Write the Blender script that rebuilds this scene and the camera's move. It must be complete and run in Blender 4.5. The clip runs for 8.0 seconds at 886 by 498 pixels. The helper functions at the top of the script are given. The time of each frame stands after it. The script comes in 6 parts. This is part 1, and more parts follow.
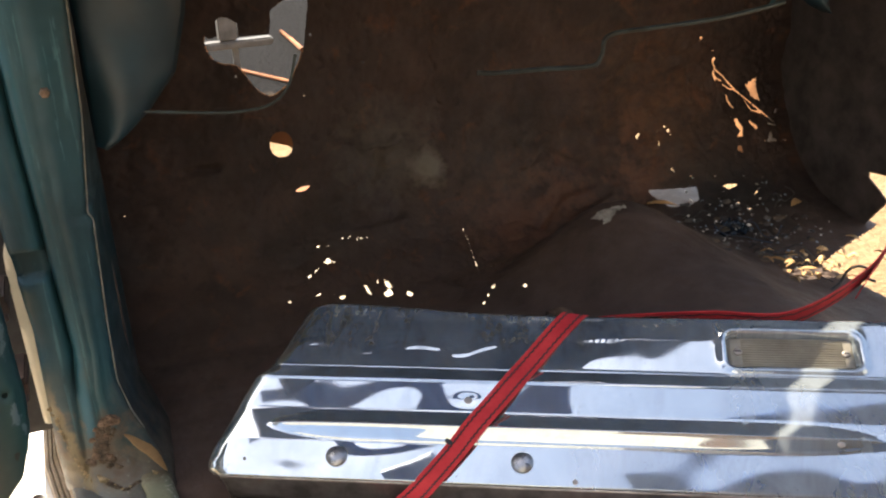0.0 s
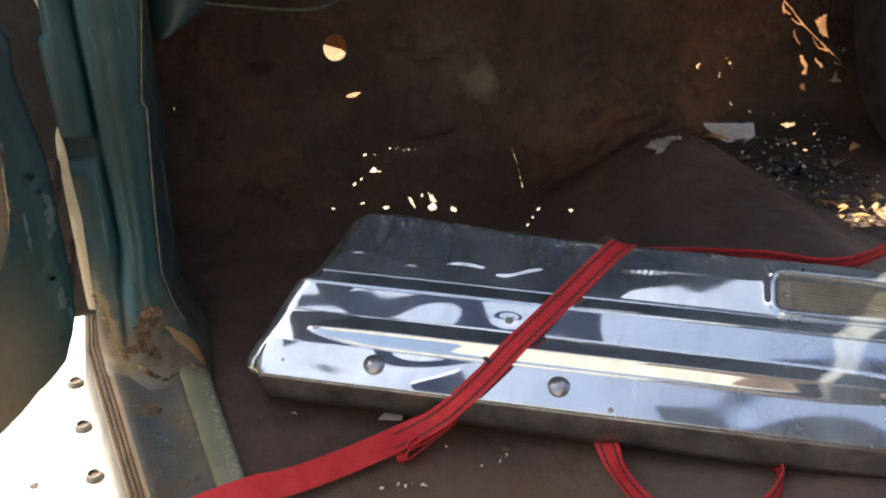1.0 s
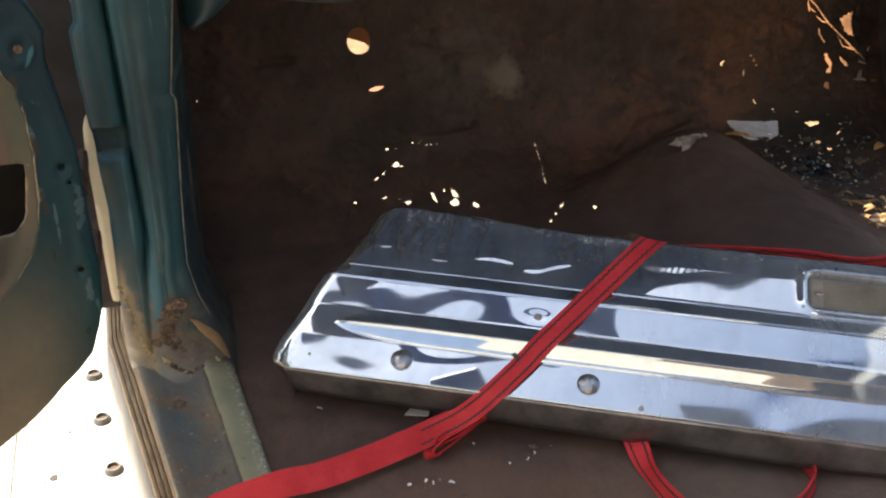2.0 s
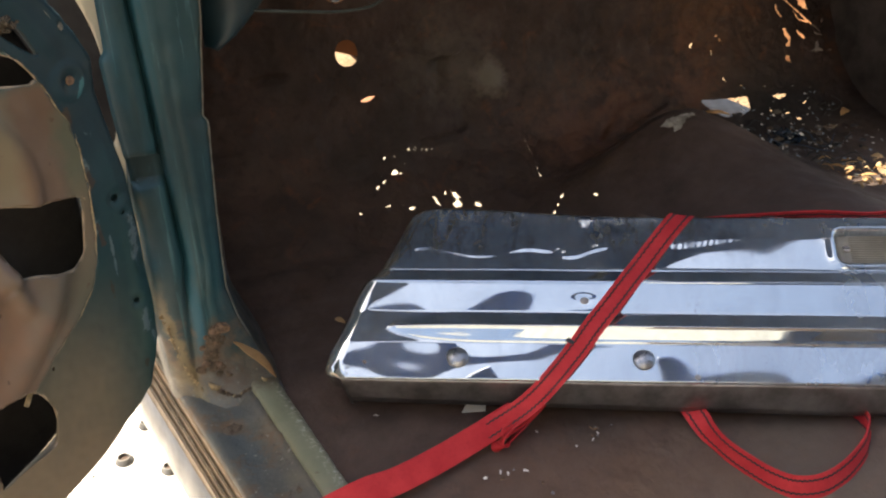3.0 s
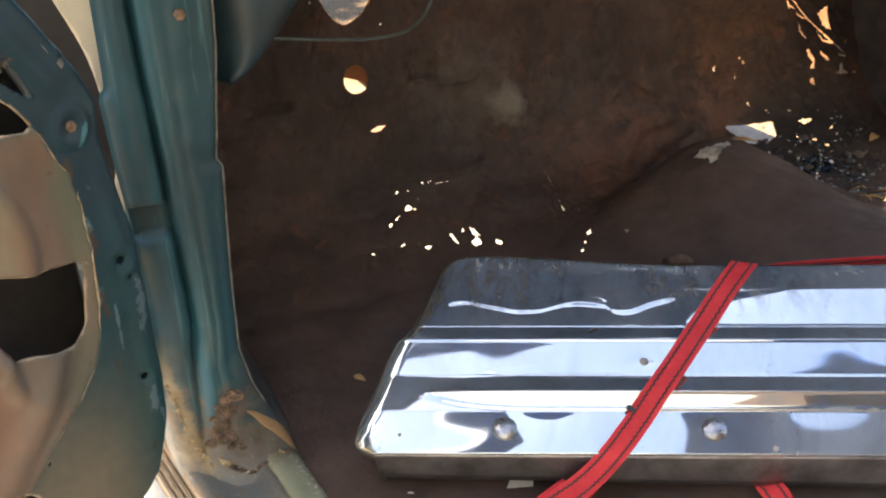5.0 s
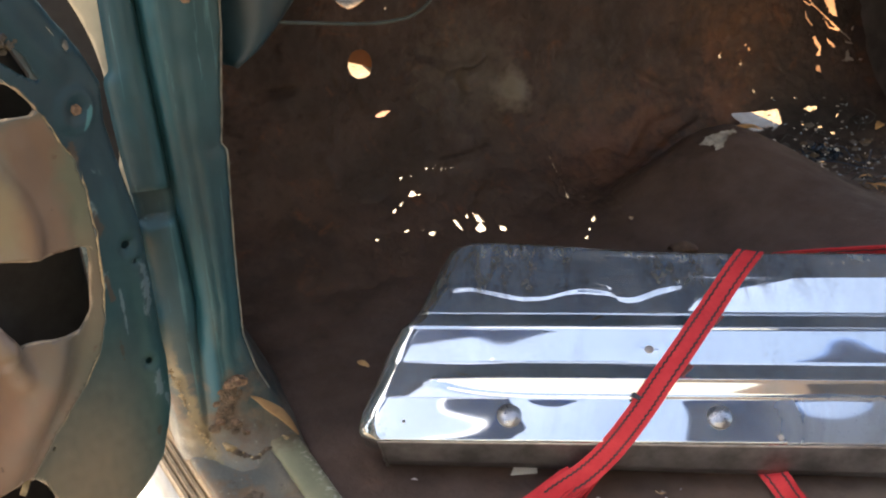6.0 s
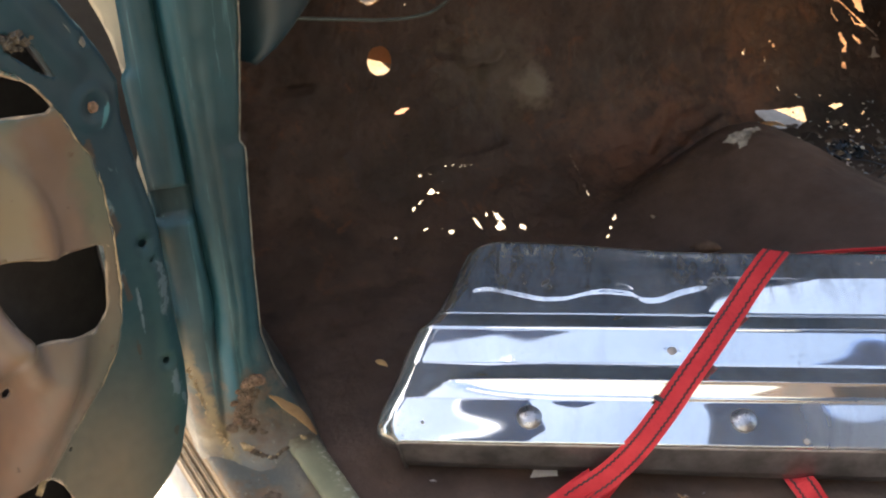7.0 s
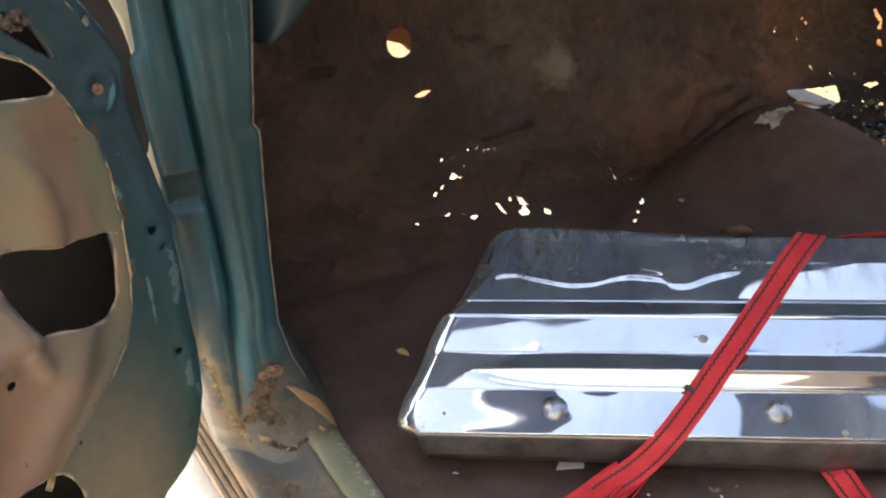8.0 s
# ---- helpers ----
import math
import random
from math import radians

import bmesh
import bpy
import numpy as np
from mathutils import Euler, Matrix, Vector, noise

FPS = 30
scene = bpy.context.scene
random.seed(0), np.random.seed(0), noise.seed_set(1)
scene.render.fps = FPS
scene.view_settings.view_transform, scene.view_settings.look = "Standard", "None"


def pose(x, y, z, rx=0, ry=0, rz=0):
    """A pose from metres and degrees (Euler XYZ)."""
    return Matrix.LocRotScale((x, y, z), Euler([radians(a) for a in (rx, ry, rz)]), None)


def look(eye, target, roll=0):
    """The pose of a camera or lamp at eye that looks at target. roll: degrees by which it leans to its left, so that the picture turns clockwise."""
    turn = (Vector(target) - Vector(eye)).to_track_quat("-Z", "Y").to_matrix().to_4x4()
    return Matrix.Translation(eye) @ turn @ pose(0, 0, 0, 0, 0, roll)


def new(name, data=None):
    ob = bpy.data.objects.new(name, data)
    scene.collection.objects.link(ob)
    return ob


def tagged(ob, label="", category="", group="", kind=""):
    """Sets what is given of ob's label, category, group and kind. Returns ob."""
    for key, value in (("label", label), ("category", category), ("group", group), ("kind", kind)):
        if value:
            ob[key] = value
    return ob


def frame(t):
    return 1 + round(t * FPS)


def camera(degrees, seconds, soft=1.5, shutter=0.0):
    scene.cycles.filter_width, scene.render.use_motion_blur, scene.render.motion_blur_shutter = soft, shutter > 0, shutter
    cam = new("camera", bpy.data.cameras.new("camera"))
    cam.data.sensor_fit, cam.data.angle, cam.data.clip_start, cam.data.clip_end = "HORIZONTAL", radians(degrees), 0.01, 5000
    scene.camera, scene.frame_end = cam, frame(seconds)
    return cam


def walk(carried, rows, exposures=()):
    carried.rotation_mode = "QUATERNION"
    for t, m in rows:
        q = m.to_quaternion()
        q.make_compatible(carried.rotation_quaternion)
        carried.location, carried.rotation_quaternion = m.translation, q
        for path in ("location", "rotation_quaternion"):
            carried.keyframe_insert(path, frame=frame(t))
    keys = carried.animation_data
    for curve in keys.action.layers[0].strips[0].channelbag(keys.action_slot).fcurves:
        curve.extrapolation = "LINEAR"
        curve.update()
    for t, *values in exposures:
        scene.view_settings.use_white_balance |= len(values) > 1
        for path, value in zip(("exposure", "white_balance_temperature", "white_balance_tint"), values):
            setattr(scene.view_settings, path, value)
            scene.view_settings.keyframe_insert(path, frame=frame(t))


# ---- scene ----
KELVIN, TINT = 7300, 10
EXPOSURES = ((0.0, 1.98), (0.3, 1.82), (0.5, 1.79), (1.5, 1.75), (3.0, 1.80), (3.5, 1.92), (4.0, 2.10), (4.5, 2.48), (6.0, 2.36), (8.0, 2.35))
# camera and its way
cam = camera(50.0, 8.0, soft=2.2)
PATH = [
    (0, (0.079, -0.057, 0.786), (0.743, 1.649, -0.019), -2.4),
    (0.5, (0.071, -0.046, 0.779), (0.682, 1.614, -0.155), 0.3),
    (1, (0.063, -0.037, 0.778), (0.636, 1.621, -0.182), 1.1),
    (1.5, (0.049, -0.025, 0.779), (0.601, 1.638, -0.187), 1.8),
    (2.8, (-0.054, -0.005, 0.75), (0.6, 1.629, -0.201), -1.2),
    (3, (-0.103, 0.012, 0.758), (0.606, 1.629, -0.182), -2.1),
    (3.5, (-0.163, 0.062, 0.759), (0.639, 1.648, -0.16), -3.0),
    (4, (-0.123, 0.129, 0.753), (0.674, 1.724, -0.152), -2.1),
    (4.5, (-0.12, 0.169, 0.745), (0.661, 1.77, -0.164), -1.7),
    (6, (-0.123, 0.182, 0.741), (0.645, 1.768, -0.206), -1.2),
    (6.5, (-0.128, 0.193, 0.738), (0.625, 1.782, -0.215), -1.1),
    (7, (-0.119, 0.194, 0.737), (0.613, 1.794, -0.215), -1.6),
    (7.5, (-0.102, 0.213, 0.725), (0.601, 1.819, -0.238), -2.1),
    (8, (-0.103, 0.219, 0.72), (0.574, 1.829, -0.255), -2.8),
]
walk(cam, [(t, look(eye, target, roll)) for t, eye, target, roll in PATH], exposures=[(t, stops, KELVIN, TINT) for t, stops in EXPOSURES])

# ---- world and sun ----
SUN_TO = Vector((-0.25, 0.45, 0.86)).normalized()
world = bpy.data.worlds.new("sky")
scene.world = world
world.use_nodes = True
wn = world.node_tree.nodes
sky = wn.new("ShaderNodeTexSky")
sky.sky_type = "NISHITA"
sky.sun_disc = False
sky.sun_elevation = math.asin(SUN_TO.z)
sky.sun_rotation = math.atan2(SUN_TO.x, SUN_TO.y)
sky.dust_density = 4.0
wn["Background"].inputs["Strength"].default_value = 0.15
world.node_tree.links.new(sky.outputs["Color"], wn["Background"].inputs["Color"])
sun_data = bpy.data.lights.new("sun", "SUN")
sun_data.energy, sun_data.angle, sun_data.color = 4.6, radians(0.5), (1.0, 0.93, 0.82)
sun = new("sun", sun_data)
sun.matrix_world = look(SUN_TO * 20, (0, 0, 0))


# ---- frame of the bumper: along it, up its sloping face, out of the face ----
B_ORIGIN = Vector((0.294, 0.887, 0.0))
B_E1 = Vector((0.882, -0.471, -0.006)).normalized()
B_E2 = Vector((0.471, 0.882, 0.0))
SLOPE = radians(30.9)
B_F = B_E2 * math.cos(SLOPE) + Vector((0, 0, math.sin(SLOPE)))
B_N = -B_E2 * math.sin(SLOPE) + Vector((0, 0, math.cos(SLOPE)))
B_BASE = B_ORIGIN + B_E2 * -0.0135 + Vector((0, 0, 0.074))


# ---- node helpers ----
class Mat:
    """A principled material with a few shorthand node builders."""

    def __init__(self, name):
        self.m = bpy.data.materials.new(name)
        self.m.use_nodes = True
        self.t = self.m.node_tree
        self.b = self.t.nodes["Principled BSDF"]
        self.pos = self.t.nodes.new("ShaderNodeNewGeometry").outputs["Position"]

    def put(self, socket, value):
        if hasattr(value, "links"):
            self.t.links.new(value, socket)
        else:
            socket.default_value = (*value, 1) if isinstance(value, tuple) and len(value) == 3 and socket.type == "RGBA" else value

    def set(self, **kw):
        for k, v in kw.items():
            self.put(self.b.inputs[k.replace("_", " ")], v)
        return self

    def coord(self, scale=(1, 1, 1), shift=(0, 0, 0)):
        n = self.t.nodes.new("ShaderNodeMapping")
        self.put(n.inputs["Vector"], self.pos)
        n.inputs["Scale"].default_value, n.inputs["Location"].default_value = scale, shift
        return n.outputs[0]

    def noise(self, scale, detail=5.0, rough=0.6, vec=None, distort=0.0):
        n = self.t.nodes.new("ShaderNodeTexNoise")
        self.put(n.inputs["Vector"], vec if vec is not None else self.pos)
        n.inputs["Scale"].default_value, n.inputs["Detail"].default_value = scale, detail
        n.inputs["Roughness"].default_value, n.inputs["Distortion"].default_value = rough, distort
        return n.outputs["Fac"]

    def voronoi(self, scale, vec=None):
        n = self.t.nodes.new("ShaderNodeTexVoronoi")
        self.put(n.inputs["Vector"], vec if vec is not None else self.pos)
        n.inputs["Scale"].default_value = scale
        return n.outputs["Distance"]

    def ramp(self, fac, lo, hi, a=0.0, b=1.0):
        n = self.t.nodes.new("ShaderNodeMapRange")
        self.put(n.inputs[0], fac)
        for k, v in zip((1, 2, 3, 4), (lo, hi, a, b)):
            n.inputs[k].default_value = v
        return n.outputs[0]

    def mix(self, fac, a, b):
        n = self.t.nodes.new("ShaderNodeMix")
        n.data_type = "RGBA"
        self.put(n.inputs[0], fac)
        self.put(n.inputs[6], a)
        self.put(n.inputs[7], b)
        return n.outputs[2]

    def math(self, op, a, b=0.0):
        n = self.t.nodes.new("ShaderNodeMath")
        n.operation = op
        self.put(n.inputs[0], a)
        self.put(n.inputs[1], b)
        return n.outputs[0]

    def sep(self):
        n = self.t.nodes.new("ShaderNodeSeparateXYZ")
        self.put(n.inputs[0], self.pos)
        return n.outputs

    def dot(self, way, origin):
        """Metres along a direction, from an origin."""
        n = self.t.nodes.new("ShaderNodeVectorMath")
        n.operation = "DOT_PRODUCT"
        self.put(n.inputs[0], self.pos)
        n.inputs[1].default_value = way
        return self.math("SUBTRACT", n.outputs["Value"], Vector(way).dot(Vector(origin)))

    def join(self, x, y, z=0.0):
        n = self.t.nodes.new("ShaderNodeCombineXYZ")
        for k, v in enumerate((x, y, z)):
            self.put(n.inputs[k], v)
        return n.outputs[0]

    def oval(self, u, v, cu, cv, ru, rv, ragged=0.35):
        """1 inside an oval of two coordinates with an uneven outline."""
        a = self.math("DIVIDE", self.math("SUBTRACT", u, cu), ru)
        b = self.math("DIVIDE", self.math("SUBTRACT", v, cv), rv)
        d = self.math("SQRT", self.math("ADD", self.math("MULTIPLY", a, a), self.math("MULTIPLY", b, b)))
        d = self.math("ADD", d, self.ramp(self.noise(110, 4, 0.65), 0.25, 0.75, -ragged, ragged))
        return self.ramp(d, 0.82, 1.0, 1.0, 0.0)

    def spot(self, centre, lo, hi, wobble=0.0):
        """1 within lo metres of a place, falling to 0 at hi."""
        n = self.t.nodes.new("ShaderNodeVectorMath")
        n.operation = "DISTANCE"
        self.put(n.inputs[0], self.pos)
        n.inputs[1].default_value = centre
        d = n.outputs["Value"]
        if wobble:
            d = self.math("ADD", d, self.ramp(self.noise(30, 4), 0.25, 0.75, -wobble, wobble))
        return self.ramp(d, lo, hi, 1.0, 0.0)

    def bump(self, fac, strength=0.3, dist=0.002):
        n = self.t.nodes.new("ShaderNodeBump")
        n.inputs["Strength"].default_value, n.inputs["Distance"].default_value = strength, dist
        self.put(n.inputs["Height"], fac)
        self.t.links.new(n.outputs[0], self.b.inputs["Normal"])
        return self


def rust_floor():
    m = Mat("rusty floor steel")
    c = m.mix(m.ramp(m.noise(7, 6), 0.4, 0.62), (0.0310, 0.0215, 0.0190), (0.0615, 0.0380, 0.0305))
    c = m.mix(m.ramp(m.noise(2.6, 4, 0.5), 0.48, 0.62), c, (0.0455, 0.0315, 0.0275))
    c = m.mix(m.ramp(m.noise(16, 6, 0.7, distort=0.6), 0.56, 0.72, 0, 0.75), c, (0.115, 0.045, 0.020))
    c = m.mix(m.ramp(m.noise(60, 5, 0.7), 0.52, 0.75, 0, 0.6), c, (0.016, 0.012, 0.010))
    c = m.mix(m.math("MULTIPLY", m.spot((0.685, 1.56, 0.195), 0.022, 0.044, 0.012), 0.75), c, (0.19, 0.172, 0.142))
    for spot in ((0.848, 1.49, 0.08), (0.96, 1.505, 0.10), (1.14, 1.53, 0.11)):
        c = m.mix(m.math("MULTIPLY", m.spot(spot, 0.01, 0.085, 0.06), 0.42), c, (0.16, 0.070, 0.042))
    c = m.mix(m.math("MULTIPLY", m.spot((0.60, 1.575, 0.24), 0.02, 0.12, 0.05), 0.5), c, (0.10, 0.088, 0.074))
    c = m.mix(m.math("MULTIPLY", m.spot((0.82, 1.54, 0.17), 0.01, 0.13, 0.05), 0.45), c, (0.07, 0.062, 0.055))
    c = m.mix(m.math("MULTIPLY", m.spot((0.82, 1.48, 0.10), 0.02, 0.15, 0.08), 0.45), c, (0.105, 0.052, 0.034))
    c = m.mix(m.math("MULTIPLY", m.spot((0.80, 1.33, 0.08), 0.0, 0.10, 0.05), 0.6), c, (0.12, 0.08, 0.055))
    c = m.mix(m.math("MULTIPLY", m.spot((1.36, 1.36, 0.0), 0.15, 0.27, 0.06), 0.92), c, (0.014, 0.014, 0.016))
    c = m.mix(m.math("MULTIPLY", m.spot((0.42, 0.72, 0.0), 0.03, 0.22, 0.08), 0.55), c, (0.16, 0.085, 0.045))
    c = m.mix(m.math("MULTIPLY", m.spot((0.60, 0.62, 0.0), 0.06, 0.20, 0.06), 0.6), c, (0.115, 0.098, 0.076))
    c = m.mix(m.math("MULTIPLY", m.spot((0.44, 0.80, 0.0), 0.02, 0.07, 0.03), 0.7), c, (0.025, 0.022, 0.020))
    blaze = m.math("MULTIPLY", m.spot((1.20, 1.61, 0.25), 0.04, 0.22, 0.08), m.ramp(m.noise(24, 6, 0.7), 0.42, 0.62, 0.05, 0.5))
    c = m.mix(blaze, c, (0.120, 0.056, 0.026))
    c = m.mix(m.math("MULTIPLY", m.spot((1.15, 1.60, 0.20), 0.004, 0.05, 0.02), 0.7), c, (0.13, 0.055, 0.030))
    c = m.mix(m.math("MULTIPLY", m.spot((0.47, 0.60, 0.0), 0.03, 0.13, 0.05), m.ramp(m.noise(14, 5), 0.35, 0.6, 0.1, 0.55)), c, (0.14, 0.088, 0.052))
    # dust lies thicker on the level floor, lightened to make up for missing light
    sx, sy, sz = m.sep()
    level = m.math("MULTIPLY", m.math("MULTIPLY", m.ramp(sy, 0.80, 1.02, 0.60, 1.0), m.ramp(sy, 1.25, 1.48, 1, 0)), m.ramp(m.noise(10, 6, 0.65), 0.34, 0.62, 0.35, 0.95))
    c = m.mix(level, c, (0.118, 0.082, 0.067))
    m.set(Base_Color=c, Roughness=m.ramp(m.noise(22, 5), 0.3, 0.7, 0.52, 0.85), Specular_IOR_Level=0.32)
    h = m.math("ADD", m.noise(45, 7, 0.65), m.math("MULTIPLY", m.noise(240, 4, 0.6), 0.35))
    return m.bump(h, 0.55, 0.004).m


def dark_rust():
    m = Mat("dark rusty steel")
    c = m.mix(m.ramp(m.noise(9, 6), 0.4, 0.65), (0.055, 0.041, 0.034), (0.125, 0.072, 0.050))
    m.set(Base_Color=c, Roughness=0.8, Specular_IOR_Level=0.3)
    return m.bump(m.noise(60, 6), 0.5, 0.003).m


def sill_colour(m):
    c = m.mix(m.ramp(m.noise(12, 6), 0.38, 0.66), (0.088, 0.088, 0.078), (0.175, 0.152, 0.112))
    c = m.mix(m.ramp(m.noise(5, 4, 0.5, m.coord((1, 0.3, 1))), 0.52, 0.64, 0, 0.75), c, (0.075, 0.110, 0.125))
    c = m.mix(m.ramp(m.noise(20, 6, 0.7), 0.50, 0.62), c, (0.145, 0.102, 0.066))
    c = m.mix(m.math("MULTIPLY", m.spot((0.031, 0.995, 0.011), 0.010, 0.020, 0.006), 0.85), c, (0.18, 0.115, 0.066))
    c = m.mix(m.ramp(m.noise(45, 6, 0.75), 0.60, 0.68, 0, 0.8), c, (0.050, 0.042, 0.034))
    return m.mix(m.ramp(m.noise(120, 4, 0.7), 0.62, 0.70, 0, 0.7), c, (0.36, 0.35, 0.30))


def blue_paint():
    m = Mat("worn teal paint")
    sx, sy, sz = m.sep()
    streak = m.noise(22, 5, 0.6, m.coord((1.0, 1.0, 0.10)))
    c = m.mix(m.ramp(m.noise(6, 5), 0.35, 0.7), (0.0100, 0.0385, 0.0495), (0.0150, 0.0600, 0.0760))
    c = m.mix(m.ramp(streak, 0.50, 0.72, 0, 0.75), c, (0.022, 0.098, 0.124))
    c = m.mix(m.ramp(m.noise(14, 4, 0.6, m.coord((1, 1, 0.16), (3, 0, 0))), 0.58, 0.74, 0, 0.6), c, (0.004, 0.030, 0.032))
    dirty = m.math("MULTIPLY", m.ramp(sz, 0.04, 0.21, 1, 0), m.ramp(m.noise(11, 5), 0.40, 0.62, 0.05, 0.85))
    c = m.mix(dirty, c, (0.105, 0.098, 0.078))
    stripe = m.math("MULTIPLY", m.ramp(sx, 0.014, 0.018, 0, 1), m.ramp(sx, 0.026, 0.031, 1, 0))
    stripe = m.math("MULTIPLY", stripe, m.math("MULTIPLY", m.ramp(sz, 0.06, 0.10, 0, 0.8), m.ramp(sz, 0.15, 0.26, 1, 0)))
    c = m.mix(stripe, c, (0.015, 0.105, 0.155))
    rusty = m.math("MULTIPLY", m.ramp(sz, 0.03, 0.16, 1, 0), m.ramp(m.noise(26, 6, 0.65), 0.5, 0.6))
    c = m.mix(rusty, c, (0.15, 0.105, 0.072))
    low = m.ramp(m.math("ADD", sz, m.ramp(m.noise(18, 5), 0.3, 0.7, -0.035, 0.035)), 0.02, 0.075, 1, 0)
    c = m.mix(low, c, sill_colour(m))
    # yellowed sealer along the outer edge of the foot
    edge = m.math("ABSOLUTE", m.math("SUBTRACT", sx, m.ramp(sz, 0.013, 0.152, 0.008, -0.019)))
    edge = m.math("ADD", edge, m.ramp(m.noise(60, 5, 0.7), 0.3, 0.7, -0.006, 0.006))
    c = m.mix(m.math("MULTIPLY", m.ramp(edge, 0.003, 0.010, 0.9, 0), m.ramp(sz, 0.13, 0.17, 1, 0)), c, (0.205, 0.170, 0.100))
    scratch = m.noise(120, 4, 0.6, m.coord((1, 1, 0.03)))
    c = m.mix(m.math("MULTIPLY", m.ramp(scratch, 0.60, 0.68, 0, 0.7), m.ramp(sz, 0.06, 0.14)), c, (0.06, 0.15, 0.17))
    for spot, r in (((0.046, 1.084, 0.102), 0.016), ((0.040, 1.084, 0.086), 0.014), ((0.034, 1.084, 0.072), 0.015), ((0.028, 1.083, 0.058), 0.016), ((0.044, 1.072, 0.034), 0.020), ((0.060, 1.064, 0.026), 0.018)):
        c = m.mix(m.math("MULTIPLY", m.spot(spot, r * 0.35, r, r * 0.6), m.ramp(m.noise(75, 5), 0.35, 0.6, 0.45, 0.95)), c, (0.088, 0.062, 0.044))
    c = m.mix(m.math("MULTIPLY", m.spot((-0.012, 1.076, 0.038), 0.008, 0.026, 0.012), 0.8), c, (0.20, 0.165, 0.105))
    c = m.mix(m.ramp(m.noise(90, 5, 0.7), 0.68, 0.74, 0, 0.6), c, (0.07, 0.055, 0.04))
    m.set(Base_Color=c, Roughness=m.ramp(m.noise(18, 5), 0.3, 0.7, 0.35, 0.62), Specular_IOR_Level=0.35)
    crumbly = m.math("MULTIPLY", m.ramp(sz, 0.05, 0.12, 1, 0), m.math("ADD", m.noise(50, 7, 0.75), m.noise(130, 5, 0.7)))
    return m.bump(m.math("ADD", m.noise(70, 5), m.math("MULTIPLY", crumbly, 4.0)), 0.2, 0.0015).m


def sill_paint():
    m = Mat("scuffed sill paint")
    c = sill_colour(m)
    m.set(Base_Color=c, Roughness=0.62)
    return m.bump(m.math("ADD", m.noise(40, 6), m.noise(150, 4)), 0.35, 0.003).m


def flange_paint():
    m = Mat("flaking pale green paint")
    c = m.mix(m.ramp(m.noise(9, 5), 0.35, 0.7), (0.180, 0.195, 0.130), (0.28, 0.28, 0.19))
    chip = m.ramp(m.noise(190, 4, 0.6, distort=0.4), 0.54, 0.60)
    sx, sy, sz = m.sep()
    inner = m.math("SUBTRACT", sx, m.math("MULTIPLY", m.math("SUBTRACT", 1.07, sy), 0.07))
    c = m.mix(m.math("MULTIPLY", chip, m.ramp(inner, 0.088, 0.104)), c, (0.50, 0.50, 0.42))
    c = m.mix(m.ramp(m.noise(24, 5, 0.7), 0.60, 0.68), c, (0.10, 0.055, 0.03))
    c = m.mix(m.math("MULTIPLY", m.spot((0.088, 1.058, 0.02), 0.008, 0.028, 0.014), m.ramp(m.noise(50, 5), 0.35, 0.6, 0.4, 0.95)), c, (0.095, 0.060, 0.040))
    m.set(Base_Color=c, Roughness=0.6)
    return m.bump(m.noise(90, 5), 0.4, 0.002).m


def door_panel_paint():
    m = Mat("faded beige door panel")
    sx, sy, sz = m.sep()
    c = m.mix(m.ramp(m.noise(5, 4), 0.35, 0.68), (0.088, 0.063, 0.046), (0.146, 0.109, 0.080))
    c = m.mix(m.ramp(m.noise(8, 5, 0.6, m.coord((1, 1, 0.3))), 0.50, 0.68, 0, 0.8), c, (0.115, 0.118, 0.095))
    c = m.mix(m.ramp(m.noise(3.5, 4, 0.6, m.coord((1, 1, 1), (5, 1, 0))), 0.55, 0.70, 0, 0.7), c, (0.27, 0.13, 0.075))
    # olive tinge where the old blue coat shows through near the lower front corner
    along = m.math("ADD", m.math("MULTIPLY", m.math("ADD", sx, 0.0059), -0.819), m.math("MULTIPLY", m.math("SUBTRACT", sy, 1.0024), -0.574))
    line = m.math("SUBTRACT", m.math("ADD", along, m.ramp(m.noise(9, 4), 0.3, 0.7, -0.02, 0.02)), m.math("ADD", 0.115, m.math("MULTIPLY", m.math("SUBTRACT", 0.30, sz), 0.50)))
    c = m.mix(m.math("MULTIPLY", m.ramp(line, -0.02, 0.04, 1, 0), m.ramp(sz, 0.26, 0.36, 0.9, 0.25)), c, (0.060, 0.075, 0.058))
    # grey-olive primer in the pressed hollow and along the seam above the window of the panel
    ring = m.math("ADD", m.math("SUBTRACT", along, 0.088), m.ramp(m.noise(14, 4), 0.3, 0.7, -0.010, 0.010))
    bare = m.math("MULTIPLY", m.ramp(ring, 0.010, 0.023, 1, 0), m.ramp(sz, 0.33, 0.40, 0, 0.95))
    c = m.mix(bare, c, (0.062, 0.080, 0.060))
    hollow = m.math("MULTIPLY", m.ramp(ring, 0.052, 0.066, 0, 0.9), m.ramp(sz, 0.36, 0.40, 0, 1))
    c = m.mix(hollow, c, (0.120, 0.118, 0.088))
    teal = m.math("MULTIPLY", m.ramp(sz, 0.488, 0.500, 0, 1), m.ramp(m.noise(20, 5), 0.35, 0.6, 1, 0.5))
    c = m.mix(teal, c, (0.030, 0.085, 0.085))
    c = m.mix(m.ramp(m.noise(90, 4), 0.68, 0.74), c, (0.06, 0.04, 0.03))
    m.set(Base_Color=c, Roughness=0.42)
    return m.bump(m.noise(55, 5), 0.15, 0.0015).m


